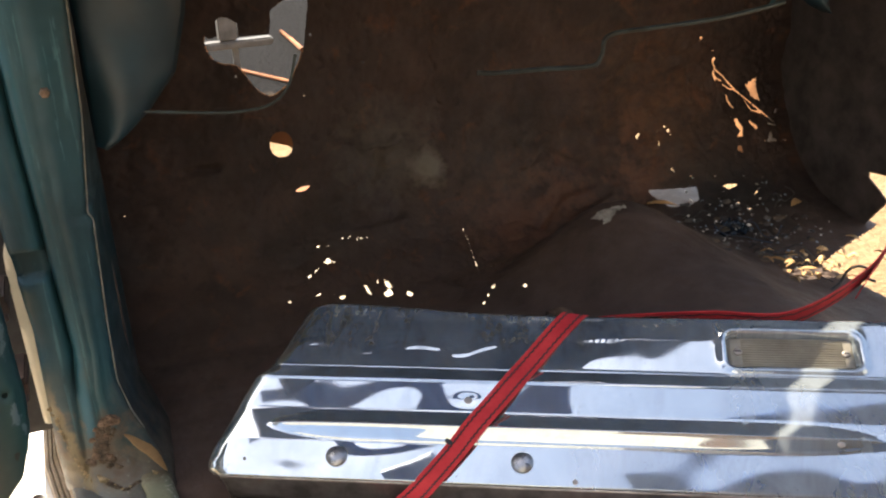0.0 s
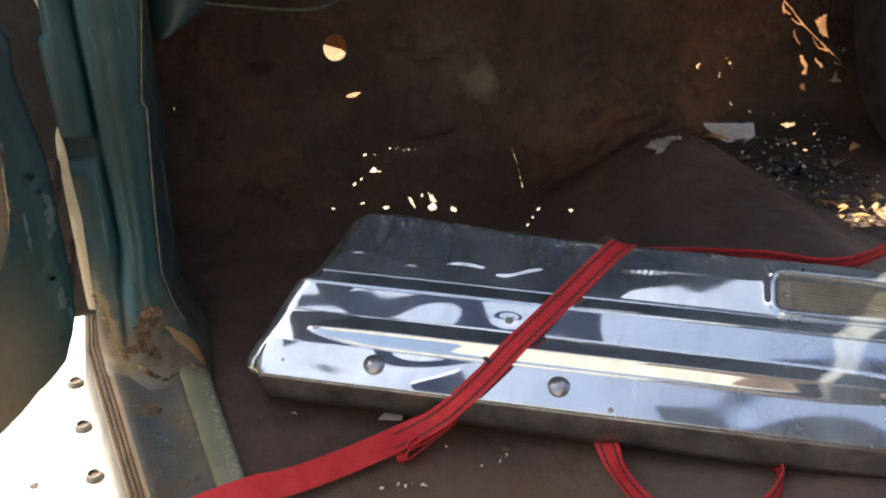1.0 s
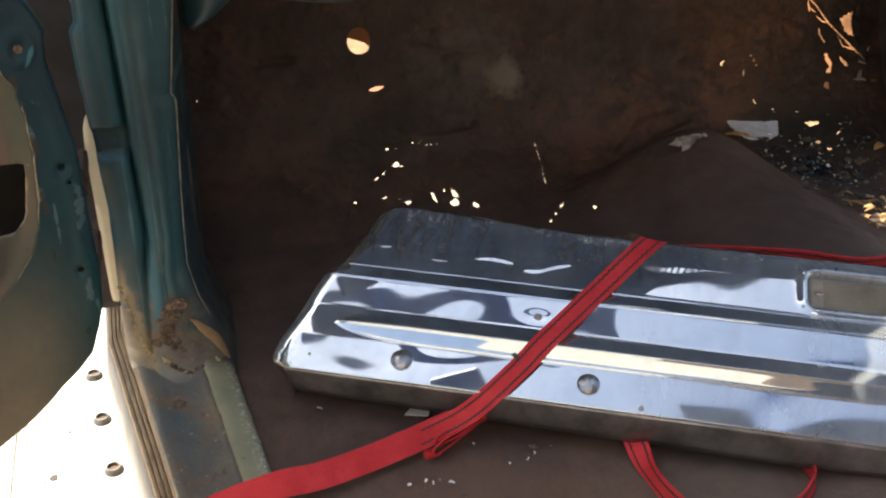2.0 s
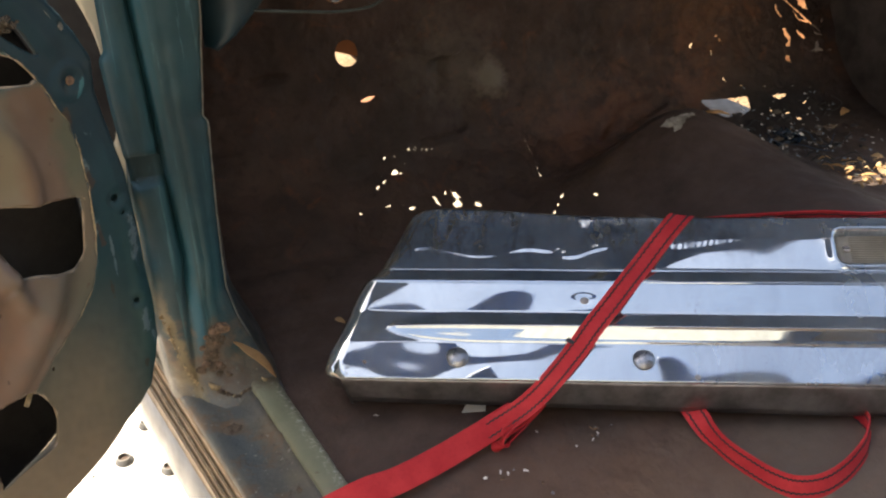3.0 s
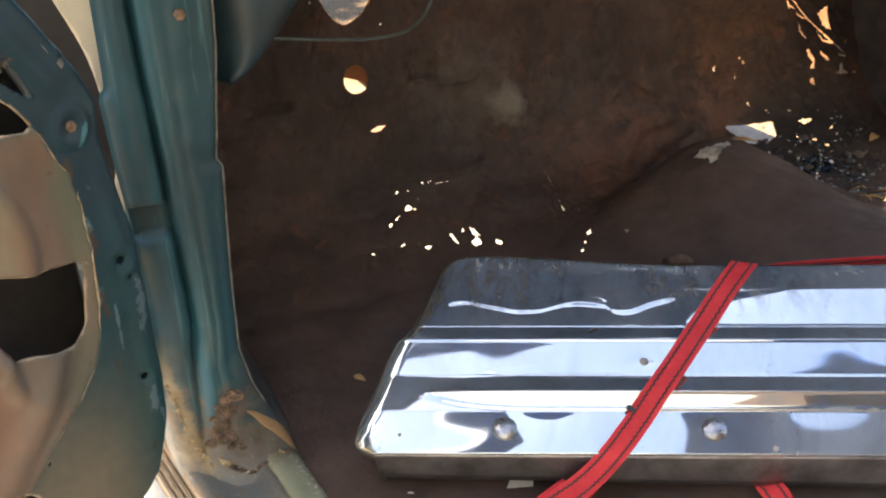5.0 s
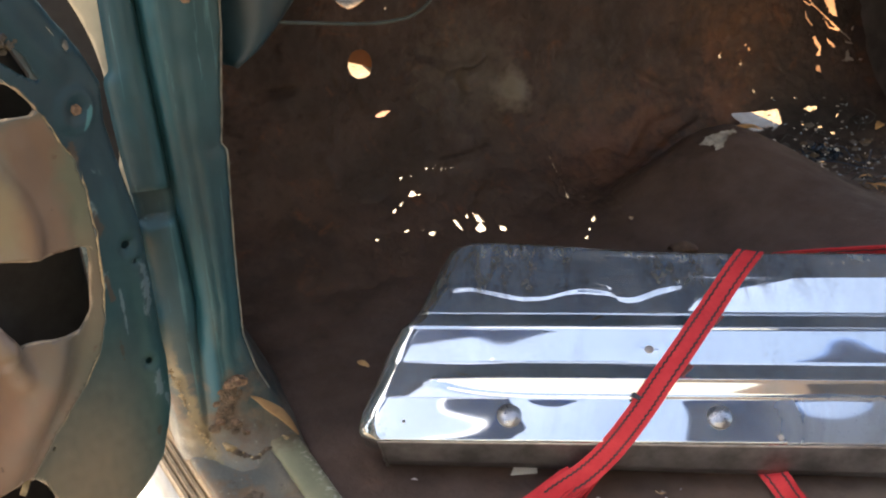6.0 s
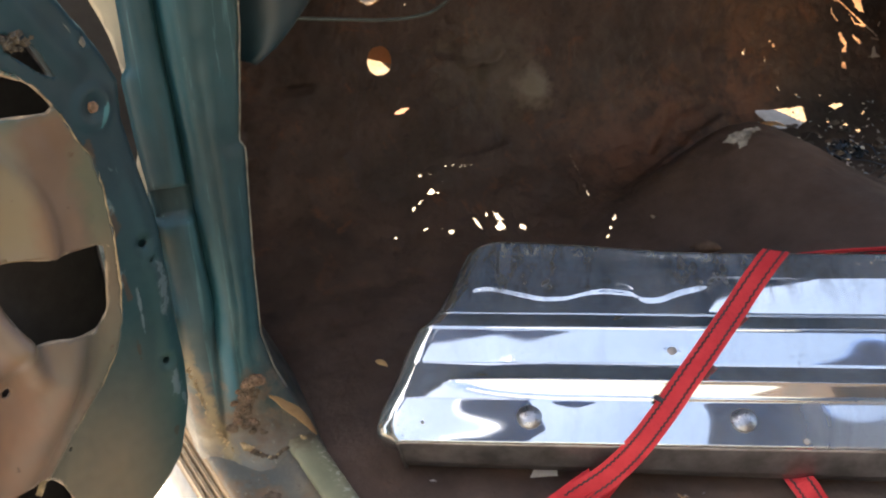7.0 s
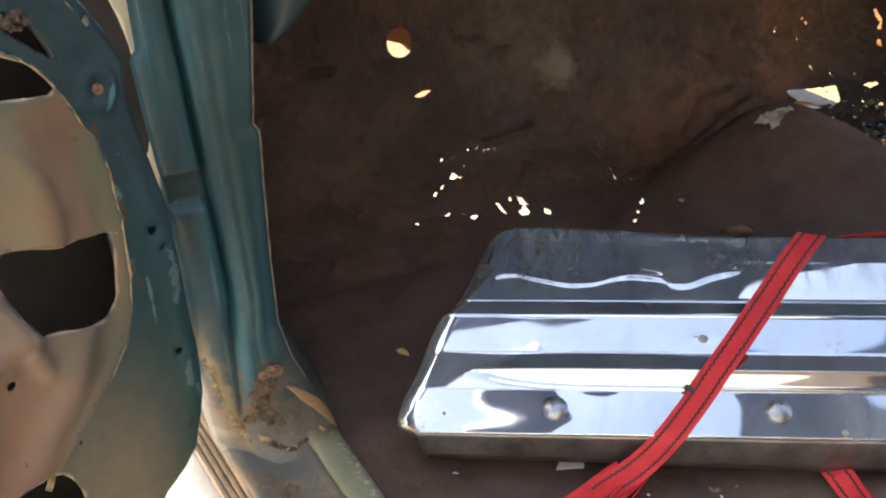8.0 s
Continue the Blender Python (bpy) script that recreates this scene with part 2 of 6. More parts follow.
def door_edge_paint():
    m = Mat("worn blue door edge paint")
    sx, sy, sz = m.sep()
    c = m.mix(m.ramp(m.noise(7, 5), 0.35, 0.7), (0.0058, 0.0240, 0.0360), (0.0090, 0.0390, 0.0550))
    low = m.math("MULTIPLY", m.ramp(sz, 0.20, 0.42, 1, 0), m.ramp(m.noise(6, 4), 0.3, 0.55, 0.5, 1))
    c = m.mix(low, c, (0.010, 0.050, 0.052))
    along = m.math("ADD", m.math("MULTIPLY", m.math("ADD", sx, 0.0059), -0.819), m.math("MULTIPLY", m.math("SUBTRACT", sy, 1.0024), -0.574))
    tan = m.math("MULTIPLY", m.ramp(sz, 0.14, 0.30, 1, 0), m.ramp(along, 0.045, 0.125, 0, 1))
    tan = m.math("MULTIPLY", tan, m.ramp(m.noise(8, 4, 0.5), 0.30, 0.55, 0.6, 1))
    c = m.mix(tan, c, (0.170, 0.140, 0.095))
    c = m.mix(m.ramp(m.noise(34, 5, 0.65, m.coord((1, 1, 0.5))), 0.67, 0.72, 0, 0.7), c, (0.11, 0.18, 0.20))
    # paint rubbed through to pale primer, and rust where the sealer has gone
    for a, z, ra, rz in ((0.047, 0.300, 0.0058, 0.021), (0.0465, 0.325, 0.004, 0.008), (0.049, 0.203, 0.0055, 0.013), (0.043, 0.180, 0.003, 0.010), (0.074, 0.300, 0.0014, 0.020)):
        c = m.mix(m.math("MULTIPLY", m.oval(along, sz, a, z, ra, rz, 1.1), 0.8), c, (0.085, 0.13, 0.15))
    # the crescent below the bolt is a highlight painted in pale teal
    c = m.mix(m.math("MULTIPLY", m.oval(m.math("ADD", along, m.math("MULTIPLY", sz, 0.5)), sz, 0.0705 + 0.2385, 0.477, 0.003, 0.010), 0.8), c, (0.045, 0.16, 0.19))
    for a, z, ra, rz in ((0.093, 0.452, 0.007, 0.010), (0.082, 0.385, 0.0045, 0.014), (0.083, 0.325, 0.003, 0.012), (0.084, 0.262, 0.0028, 0.010), (0.060, 0.150, 0.003, 0.006)):
        c = m.mix(m.math("MULTIPLY", m.oval(along, sz, a, z, ra, rz, 0.9), 0.85), c, (0.040, 0.032, 0.025))
    m.set(Base_Color=c, Roughness=m.ramp(m.noise(20, 4), 0.3, 0.7, 0.42, 0.62), Specular_IOR_Level=0.3)
    return m.bump(m.noise(60, 5), 0.2, 0.0015).m


def plain(name, colour, rough=0.7, metal=0.0, var=0.25, scale=20, bump=0.3):
    m = Mat(name)
    dark = tuple(v * (1 - var) for v in colour)
    light = tuple(min(1, v * (1 + var)) for v in colour)
    c = m.mix(m.ramp(m.noise(scale, 6), 0.35, 0.65), dark, light)
    m.set(Base_Color=c, Roughness=m.ramp(m.noise(scale * 2.3, 4), 0.3, 0.7, rough * 0.85, min(1, rough * 1.15)), Metallic=metal)
    return m.bump(m.noise(scale * 4, 5), bump, 0.0015).m


def chrome_plate():
    m = Mat("dusty chrome")
    sx, sy, sz = m.sep()
    along, up = m.dot(B_E1, B_BASE), m.dot(B_F, B_BASE)
    fine = m.noise(70, 5, 0.7)
    lower = m.ramp(up, 0.125, 0.150, 1, 0)
    # cloudy dust wiped down the face, doubling as haze over dark reflections
    wiped = m.noise(15, 6, 0.65, m.join(along, m.math("MULTIPLY", up, 0.55)), 0.8)
    film = m.math("MULTIPLY", m.ramp(wiped, 0.38, 0.70, 0.20, 0.72), m.ramp(fine, 0.3, 0.7, 0.8, 1.0))
    film = m.math("MULTIPLY", film, m.math("ADD", 0.80, m.math("MULTIPLY", lower, 0.10)))
    # dark run-down grime on the upper panel
    runs = m.noise(52, 6, 0.72, m.join(along, m.math("MULTIPLY", up, 0.35)), 0.6)
    blots = m.noise(85, 5, 0.7)
    patch = m.math("MULTIPLY", m.ramp(m.noise(8, 4, 0.55), 0.32, 0.50, 0.15, 1.0), m.ramp(along, 0.22, 0.40, 1.0, 0.12))
    soil = m.math("MULTIPLY", m.ramp(runs, 0.45, 0.58), m.ramp(blots, 0.36, 0.56, 0.4, 1.0))
    soil = m.math("MULTIPLY", m.math("MULTIPLY", soil, patch), m.ramp(up, 0.158, 0.192))
    # a dull grey film along the rim
    rim = m.math("MULTIPLY", m.ramp(m.math("ADD", up, m.ramp(m.noise(24, 5), 0.3, 0.7, -0.010, 0.010)), 0.214, 0.228), m.ramp(m.noise(40, 5, 0.7), 0.35, 0.6, 0.30, 0.75))
    pits = m.ramp(m.noise(420, 2, 0.5), 0.71, 0.75)
    c = m.mix(m.math("MULTIPLY", pits, 0.8), (0.525, 0.575, 0.588), (0.10, 0.06, 0.04))
    specks = m.math("MULTIPLY", m.ramp(m.noise(210, 3, 0.6), 0.62, 0.70), m.ramp(m.noise(9, 4), 0.48, 0.64))
    c = m.mix(m.math("MULTIPLY", specks, 0.5), c, (0.12, 0.11, 0.11))
    c = m.mix(m.math("MULTIPLY", soil, 0.92), c, (0.036, 0.043, 0.062))
    # film thickened to the right so the streak of sun shows on it
    film = m.math("MAXIMUM", film, m.math("MULTIPLY", m.ramp(sx, 0.60, 0.80, 0, 0.95), m.ramp(wiped, 0.32, 0.66, 0.45, 1.0)))
    foot = m.math("MULTIPLY", m.ramp(up, 0.046, 0.060, 1, 0), m.ramp(along, 0.20, 0.32, 0, 0.95))
    film = m.math("MAXIMUM", film, m.math("MULTIPLY", foot, m.ramp(wiped, 0.34, 0.64, 0.40, 1.0)))
    film = m.math("MULTIPLY", m.math("MAXIMUM", film, rim), m.math("SUBTRACT", 1.0, m.math("MULTIPLY", soil, 0.85)))
    # the film's blue is sky light put into the dust colour
    c = m.mix(m.math("MULTIPLY", film, 0.6), c, (0.30, 0.365, 0.445))
    rough = m.math("ADD", m.ramp(film, 0.0, 1.0, 0.015, 0.07), m.math("MULTIPLY", soil, 0.10))
    m.set(Base_Color=c, Metallic=m.ramp(m.math("MAXIMUM", film, soil), 0.0, 1.0, 1.0, 0.58), Roughness=rough)
    return m.bump(m.noise(11, 2, 0.4), 0.03, 0.004).m


def webbing_red():
    m = Mat("red polyester webbing")
    c = m.mix(m.ramp(m.noise(30, 5), 0.3, 0.7), (0.40, 0.018, 0.026), (0.53, 0.038, 0.044))
    c = m.mix(m.ramp(m.noise(260, 3), 0.55, 0.75, 0, 0.35), c, (0.25, 0.01, 0.015))
    m.set(Base_Color=c, Roughness=0.75, Specular_IOR_Level=0.3)
    return m.bump(m.noise(500, 3), 0.5, 0.0008).m


def ground_dirt():
    m = Mat("sunlit gravel and sand")
    sx, sy, sz = m.sep()
    sand = m.mix(m.ramp(m.noise(5, 8, 0.65), 0.35, 0.65), (0.165, 0.105, 0.058), (0.23, 0.16, 0.098))
    stones = m.ramp(m.voronoi(38), 0.1, 0.45)
    gravel = m.mix(stones, (0.013, 0.013, 0.013), (0.006, 0.006, 0.0064))
    gravel = m.mix(m.ramp(m.noise(90, 4), 0.55, 0.7), gravel, (0.020, 0.0197, 0.019))
    edge = m.math("ADD", sy, m.ramp(m.noise(1.5, 5), 0.2, 0.8, -0.8, 0.8))
    # sand painted paler behind the toe holes so they read as blown-out light
    sand = m.mix(m.math("MULTIPLY", m.math("MULTIPLY", m.math("MULTIPLY", m.ramp(sy, 2.1, 2.4), m.ramp(sy, 3.4, 3.8, 1, 0)), m.ramp(sx, 2.1, 2.4, 1, 0)), m.ramp(m.noise(2, 4), 0.3, 0.6, 0.6, 1)), sand, (0.44, 0.385, 0.30))
    c = m.mix(m.ramp(edge, 5.2, 5.8), sand, gravel)
    c = m.mix(m.ramp(edge, 9.2, 9.5), c, (0.16, 0.13, 0.095))
    m.set(Base_Color=c, Roughness=0.95, Specular_IOR_Level=0.05)
    return m.bump(m.math("ADD", m.noise(30, 8), m.voronoi(38)), 0.6, 0.02).m


def leaf_mat():
    m = Mat("dry leaf")
    n = m.t.nodes.new("ShaderNodeObjectInfo")
    c = m.mix(n.outputs["Random"], (0.40, 0.22, 0.085), (0.58, 0.40, 0.20))
    c = m.mix(m.ramp(m.noise(120, 4), 0.5, 0.7, 0, 0.5), c, (0.25, 0.12, 0.05))
    m.set(Base_Color=c, Roughness=0.7)
    return m.bump(m.noise(200, 3), 0.3, 0.0006).m


def kick_rust():
    m = Mat("brown rusty side panel")
    c = m.mix(m.ramp(m.noise(9, 6), 0.4, 0.65), (0.070, 0.055, 0.047), (0.145, 0.100, 0.076))
    c = m.mix(m.ramp(m.noise(34, 6, 0.7), 0.5, 0.68, 0, 0.8), c, (0.045, 0.036, 0.032))
    m.set(Base_Color=c, Roughness=0.75, Specular_IOR_Level=0.35)
    return m.bump(m.noise(40, 7, 0.65), 0.6, 0.004).m


# shade on the passenger side panel is put into this darker brown
SHADEBROWN = plain("brown side panel darkened for shade", (0.058, 0.047, 0.042), 0.85, var=0.4, scale=16, bump=0.5)
KICK = kick_rust()
RUST, DARK, BLUE, SILL, FLANGE = rust_floor(), dark_rust(), blue_paint(), sill_paint(), flange_paint()
PANEL, EDGE, CHROME, RED, DIRT, LEAF = door_panel_paint(), door_edge_paint(), chrome_plate(), webbing_red(), ground_dirt(), leaf_mat()
WHITE = plain("white painted steel", (0.74, 0.73, 0.69), 0.5, var=0.06, scale=9, bump=0.1)
THREAD = plain("black stitching thread", (0.02, 0.02, 0.022), 0.85)
BOLT = plain("zinc bolt", (0.30, 0.27, 0.24), 0.45, 0.7)
BOLTHEAD = plain("dull chrome bolt head", (0.29, 0.30, 0.315), 0.30, 0.88, var=0.2, scale=150, bump=0.15)
STEPMAT = plain("scuffed tan step", (0.25, 0.185, 0.115), 0.6, var=0.3, scale=30)
ROCKER = plain("pale grey rocker paint", (0.30, 0.295, 0.27), 0.5, var=0.2, scale=18)
ORANGE = plain("sunlit orange rust", (0.46, 0.22, 0.10), 0.85, var=0.45, scale=14)
RUSTBOLT = plain("rusted bolt", (0.125, 0.084, 0.056), 0.8, var=0.5, scale=160)
SEALER = plain("cracked cream and brown sealer", (0.22, 0.185, 0.115), 0.8, var=0.8, scale=60, bump=0.6)
WORN = plain("rubbed bare paint edge", (0.16, 0.165, 0.145), 0.55, var=0.5, scale=50)
FLAKE = plain("flaking rust", (0.096, 0.073, 0.052), 0.9, var=0.5, scale=80, bump=0.8)
DUSTY = plain("crumbling grey-brown dirt", (0.058, 0.052, 0.040), 0.95, var=0.6, scale=160, bump=0.8)
YELLOWED = plain("yellowed crumbling sealer", (0.30, 0.235, 0.135), 0.85, var=0.5, scale=140, bump=0.7)
NUTGREY = plain("dull zinc nut", (0.115, 0.110, 0.100), 0.5, 0.4, var=0.3, scale=90)
YARDSTEEL = plain("weathered grey steel", (0.062, 0.062, 0.060), 0.6, var=0.35, scale=14)
SPOT = plain("weathered pale steel", (0.17, 0.175, 0.185), 0.5, 0.2)
BACKING = plain("bumper underside steel", (0.16, 0.15, 0.14), 0.55, 0.6, var=0.4, scale=26)
DASHBLUE = plain("deep blue dash paint", (0.008, 0.031, 0.046), 0.5, var=0.3, scale=8)
LIPMAT = plain("rubbed dash edge", (0.026, 0.040, 0.042), 0.6, var=0.5, scale=30)
FLAKEPALE = plain("pale grey flaked paint", (0.34, 0.32, 0.28), 0.7, var=0.5, scale=50, bump=0.5)
FLAKEBROWN = plain("brown curled undercoat", (0.11, 0.068, 0.045), 0.7, var=0.4, scale=70, bump=0.5)
FILMBLUE = plain("dark blue plastic", (0.012, 0.024, 0.045), 0.14, var=0.4, scale=60, bump=0.1)
PAPER = plain("white paper scrap", (0.7, 0.69, 0.66), 0.8, var=0.05)
RETURN = plain("grimy chrome flange", (0.25, 0.245, 0.245), 0.36, 0.8, var=0.4, scale=22)
LOOM = plain("black wiring", (0.015, 0.016, 0.02), 0.5)
# saturated so that dark reflections in the chrome turn blue
REFLECTBLUE = plain("blue for chrome reflections", (0.027, 0.092, 0.280), 0.6)
RUSTSHEET = plain("sunlit rusty sheet", (0.20, 0.078, 0.032), 0.9, var=0.3, scale=9)
LIPTAN = plain("rubbed tan edge", (0.24, 0.20, 0.15), 0.45, var=0.4, scale=30)
RAILMAT = plain("dull grey chassis paint", (0.024, 0.026, 0.028), 0.6)
# near black puts the shade of hollows, gaps and drilled holes into colour
GAPSHADE = plain("near black for shaded gaps and holes", (0.032, 0.030, 0.029), 0.85)
PLASTER = plain("weathered cream paint", (0.38, 0.372, 0.335), 0.6, var=0.2, scale=6)
CREAM = plain("cream fender paint", (0.62, 0.57, 0.42), 0.5, var=0.1, scale=14)


# ---- mesh helpers ----
def mesh_object(name, verts, faces, mat, parent=None, label="", smooth=True, thick=0.0):
    me = bpy.data.meshes.new(name)
    me.from_pydata([tuple(v) for v in verts], [], faces)
    me.update()
    if mat:
        me.materials.append(mat)
    if smooth:
        me.polygons.foreach_set("use_smooth", [True] * len(me.polygons))
    ob = new(name, me)
    if parent:
        ob.parent = parent
    if label:
        ob["label"] = label
    if thick:
        so = ob.modifiers.new("thickness", "SOLIDIFY")
        so.thickness, so.offset = thick, -1.0
    return ob


def part(name, bm, mat, parent, label="", smooth=False):
    me = bpy.data.meshes.new(name)
    bm.to_mesh(me)
    bm.free()
    me.materials.append(mat)
    if smooth:
        me.polygons.foreach_set("use_smooth", [True] * len(me.polygons))
    ob = new(name, me)
    ob.parent = parent
    if label:
        ob["label"] = label
    return ob


def thing(name, label, category, group="", at=(0, 0, 0)):
    ob = new(name)
    ob.location = at
    ob.empty_display_size = 0.05
    return tagged(ob, label, category, group)


def smooth_step(a, b, x):
    t = np.clip((x - a) / (b - a), 0, 1)
    return t * t * (3 - 2 * t)


def grid_faces(nu, nv):
    return [(i * nv + j, (i + 1) * nv + j, (i + 1) * nv + j + 1, i * nv + j + 1) for i in range(nu - 1) for j in range(nv - 1)]


def clipped_sheet(name, place, us, vs, solid, mat, parent=None, label="", thick=0.002):
    """A sheet over (u, v) of which only the part with solid(u, v) > 0 is kept, cut along a clean line."""
    nu, nv = len(us), len(vs)
    uu, vv = np.meshgrid(us, vs, indexing="ij")
    f = solid(uu, vv)
    pts = place(uu, vv).reshape(-1, 3)
    verts, faces, used, cut = [], [], {}, {}

    def keep(k):
        if k not in used:
            used[k] = len(verts)
            verts.append(tuple(pts[k]))
        return used[k]

    ff = f.ravel()

    def between(a, b):
        key = (min(a, b), max(a, b))
        if key not in cut:
            w = ff[a] / (ff[a] - ff[b])
            cut[key] = len(verts)
            verts.append(tuple(pts[a] * (1 - w) + pts[b] * w))
        return cut[key]

    for i in range(nu - 1):
        for j in range(nv - 1):
            q = (i * nv + j, (i + 1) * nv + j, (i + 1) * nv + j + 1, i * nv + j + 1)
            on = [ff[k] > 0 for k in q]
            if all(on):
                faces.append(tuple(keep(k) for k in q))
            elif any(on):
                poly = []
                for n in range(4):
                    a, b = q[n], q[(n + 1) % 4]
                    if on[n]:
                        poly.append(keep(a))
                    if on[n] != on[(n + 1) % 4]:
                        poly.append(between(a, b))
                if len(poly) > 2:
                    faces.append(tuple(poly))
    return mesh_object(name, verts, faces, mat, parent, label, True, thick)


def blob(a, z, pts, r):
    """Signed distance outside a convex polygon of (a, z) corners, rounded by r; positive outside."""
    d = np.full(a.shape, -9.0)
    n = len(pts)
    for k in range(n):
        (ax, az), (bx, bz) = pts[k], pts[(k + 1) % n]
        l = math.hypot(bx - ax, bz - az)
        d = np.maximum(d, ((a - ax) * (bz - az) - (z - az) * (bx - ax)) / l)
    return d - r


def outline(a, z, pts):
    """Signed distance to any closed outline of (a, z) corners; positive outside."""
    d, inside = np.full(a.shape, 9.0), np.zeros(a.shape, bool)
    for (ax, az), (bx, bz) in zip(pts, pts[1:] + pts[:1]):
        k = np.clip(((a - ax) * (bx - ax) + (z - az) * (bz - az)) / ((bx - ax) ** 2 + (bz - az) ** 2), 0, 1)
        d = np.minimum(d, np.hypot(a - ax - k * (bx - ax), z - az - k * (bz - az)))
        if az != bz:
            inside ^= ((az > z) != (bz > z)) & (a < ax + (z - az) * (bx - ax) / (bz - az))
    return np.where(inside, -d, d)


def noisy(a, b, scale, seed=0.0):
    """Fractal noise over two arrays of coordinates, about -1 to 1."""
    out = np.empty(a.shape)
    flat = out.ravel()
    for k, (p, q) in enumerate(zip(a.ravel(), b.ravel())):
        flat[k] = noise.fractal((p * scale, q * scale, seed), 0.6, 2.1, 4)
    return out.reshape(a.shape)


def loft(name, rings, mat, parent=None, label="", closed=False, thick=0.0, smooth=True, cap=False):
    nv = len(rings[0])
    verts = [p for r in rings for p in r]
    faces = grid_faces(len(rings), nv)
    if closed:
        faces += [(i * nv + nv - 1, (i + 1) * nv + nv - 1, (i + 1) * nv, i * nv) for i in range(len(rings) - 1)]
    if cap:
        faces += [tuple(range(nv))[::-1], tuple(range((len(rings) - 1) * nv, len(rings) * nv))]
    return mesh_object(name, verts, faces, mat, parent, label, smooth, thick)


def tube(name, pts, radius, mat, parent=None, label="", sides=8):
    pts = [Vector(p) for p in pts]
    rings = []
    for k, p in enumerate(pts):
        d = (pts[min(k + 1, len(pts) - 1)] - pts[max(k - 1, 0)]).normalized()
        side = d.cross(Vector((0.3, 0.2, 1))).normalized()
        up = side.cross(d)
        rad = radius[k] if isinstance(radius, (list, tuple)) else radius
        rings.append([p + side * math.cos(a) * rad + up * math.sin(a) * rad for a in (2 * math.pi * n / sides for n in range(sides))])
    return loft(name, rings, mat, parent, label, closed=True, cap=True)


def box_bm(lo, hi, bevel=0.0, m=None):
    bm = bmesh.new()
    c, s = [(a + b) / 2 for a, b in zip(lo, hi)], [b - a for a, b in zip(lo, hi)]
    bmesh.ops.create_cube(bm, size=1, matrix=Matrix.Translation(c) @ Matrix.Diagonal((*s, 1)))
    if bevel:
        bmesh.ops.bevel(bm, geom=bm.edges[:], offset=bevel, segments=2, affect="EDGES")
    if m is not None:
        bm.transform(m)
    return bm


def disc_bm(radius, height, m, sides=20, dome=0.0):
    """A turned head: a short cylinder with rounded rim and an optional dome."""
    bm = bmesh.new()
    prof = [(radius, 0), (radius, height * 0.6), (radius * 0.88, height * 0.95)]
    prof += [(radius * r, height + dome * (1 - r * r)) for r in (0.7, 0.45, 0.2)]
    rings = [[bm.verts.new((r * math.cos(a), r * math.sin(a), z)) for a in (2 * math.pi * n / sides for n in range(sides))] for r, z in prof]
    for a, b in zip(rings, rings[1:]):
        for n in range(sides):
            bm.faces.new((a[n], a[(n + 1) % sides], b[(n + 1) % sides], b[n]))
    bm.faces.new(rings[-1])
    bm.faces.new(rings[0][::-1])
    bm.transform(m)
    return bm


def frame_of(o, z, x=(1, 0, 0)):
    """A matrix with origin o, its z axis along z."""
    z = Vector(z).normalized()
    x = Vector(x)
    x = (x - z * x.dot(z)).normalized()
    y = z.cross(x)
    return Matrix((x, y, z)).transposed().to_4x4() if o is None else Matrix.Translation(o) @ Matrix((x, y, z)).transposed().to_4x4()


# ---- the cab floor, toe board and firewall: one pressed, rusted sheet ----
PROFILE_Y = (-0.7, 1.28, 1.36, 1.43, 1.495, 1.535, 1.563, 1.585, 1.60, 1.605, 1.605)
PROFILE_Z = (0, 0, 0.008, 0.034, 0.08, 0.14, 0.205, 0.275, 0.36, 0.6, 0.74)
PROFILE_S = np.r_[0, np.cumsum(np.hypot(np.diff(PROFILE_Y), np.diff(PROFILE_Z)))]
SMOOTH_S = np.linspace(0, PROFILE_S[-1], 600)
KERNEL = np.hanning(11) / np.hanning(11).sum()
SMOOTH_Y = np.convolve(np.pad(np.interp(SMOOTH_S, PROFILE_S, PROFILE_Y), 5, mode="reflect", reflect_type="odd"), KERNEL, "valid")
SMOOTH_Z = np.convolve(np.pad(np.interp(SMOOTH_S, PROFILE_S, PROFILE_Z), 5, mode="reflect", reflect_type="odd"), KERNEL, "valid")


CREASES = (
    (((0.509, 2.440), (0.517, 2.421), (0.544, 2.413), (0.573, 2.406), (0.611, 2.406), (0.632, 2.416)), 0.008, 0.010),
    (((0.590, 2.395), (0.590, 2.363), (0.571, 2.341)), 0.010, -0.010),
    (((0.324, 2.297), (0.331, 2.267), (0.333, 2.223)), 0.008, 0.007),
    (((0.253, 2.245), (0.258, 2.221)), 0.009, 0.006),
    (((0.525, 2.250), (0.558, 2.251), (0.592, 2.256), (0.616, 2.262)), 0.007, 0.009),
    (((0.939, 2.340), (0.986, 2.311), (1.025, 2.29)), 0.012, -0.012),
    (((0.884, 2.195), (0.955, 2.256), (1.025, 2.262)), 0.010, -0.012),
    (((0.240, 2.409), (0.290, 2.409)), 0.007, -0.008),
    (((1.07, 2.36), (1.10, 2.36)), 0.018, -0.010),
)


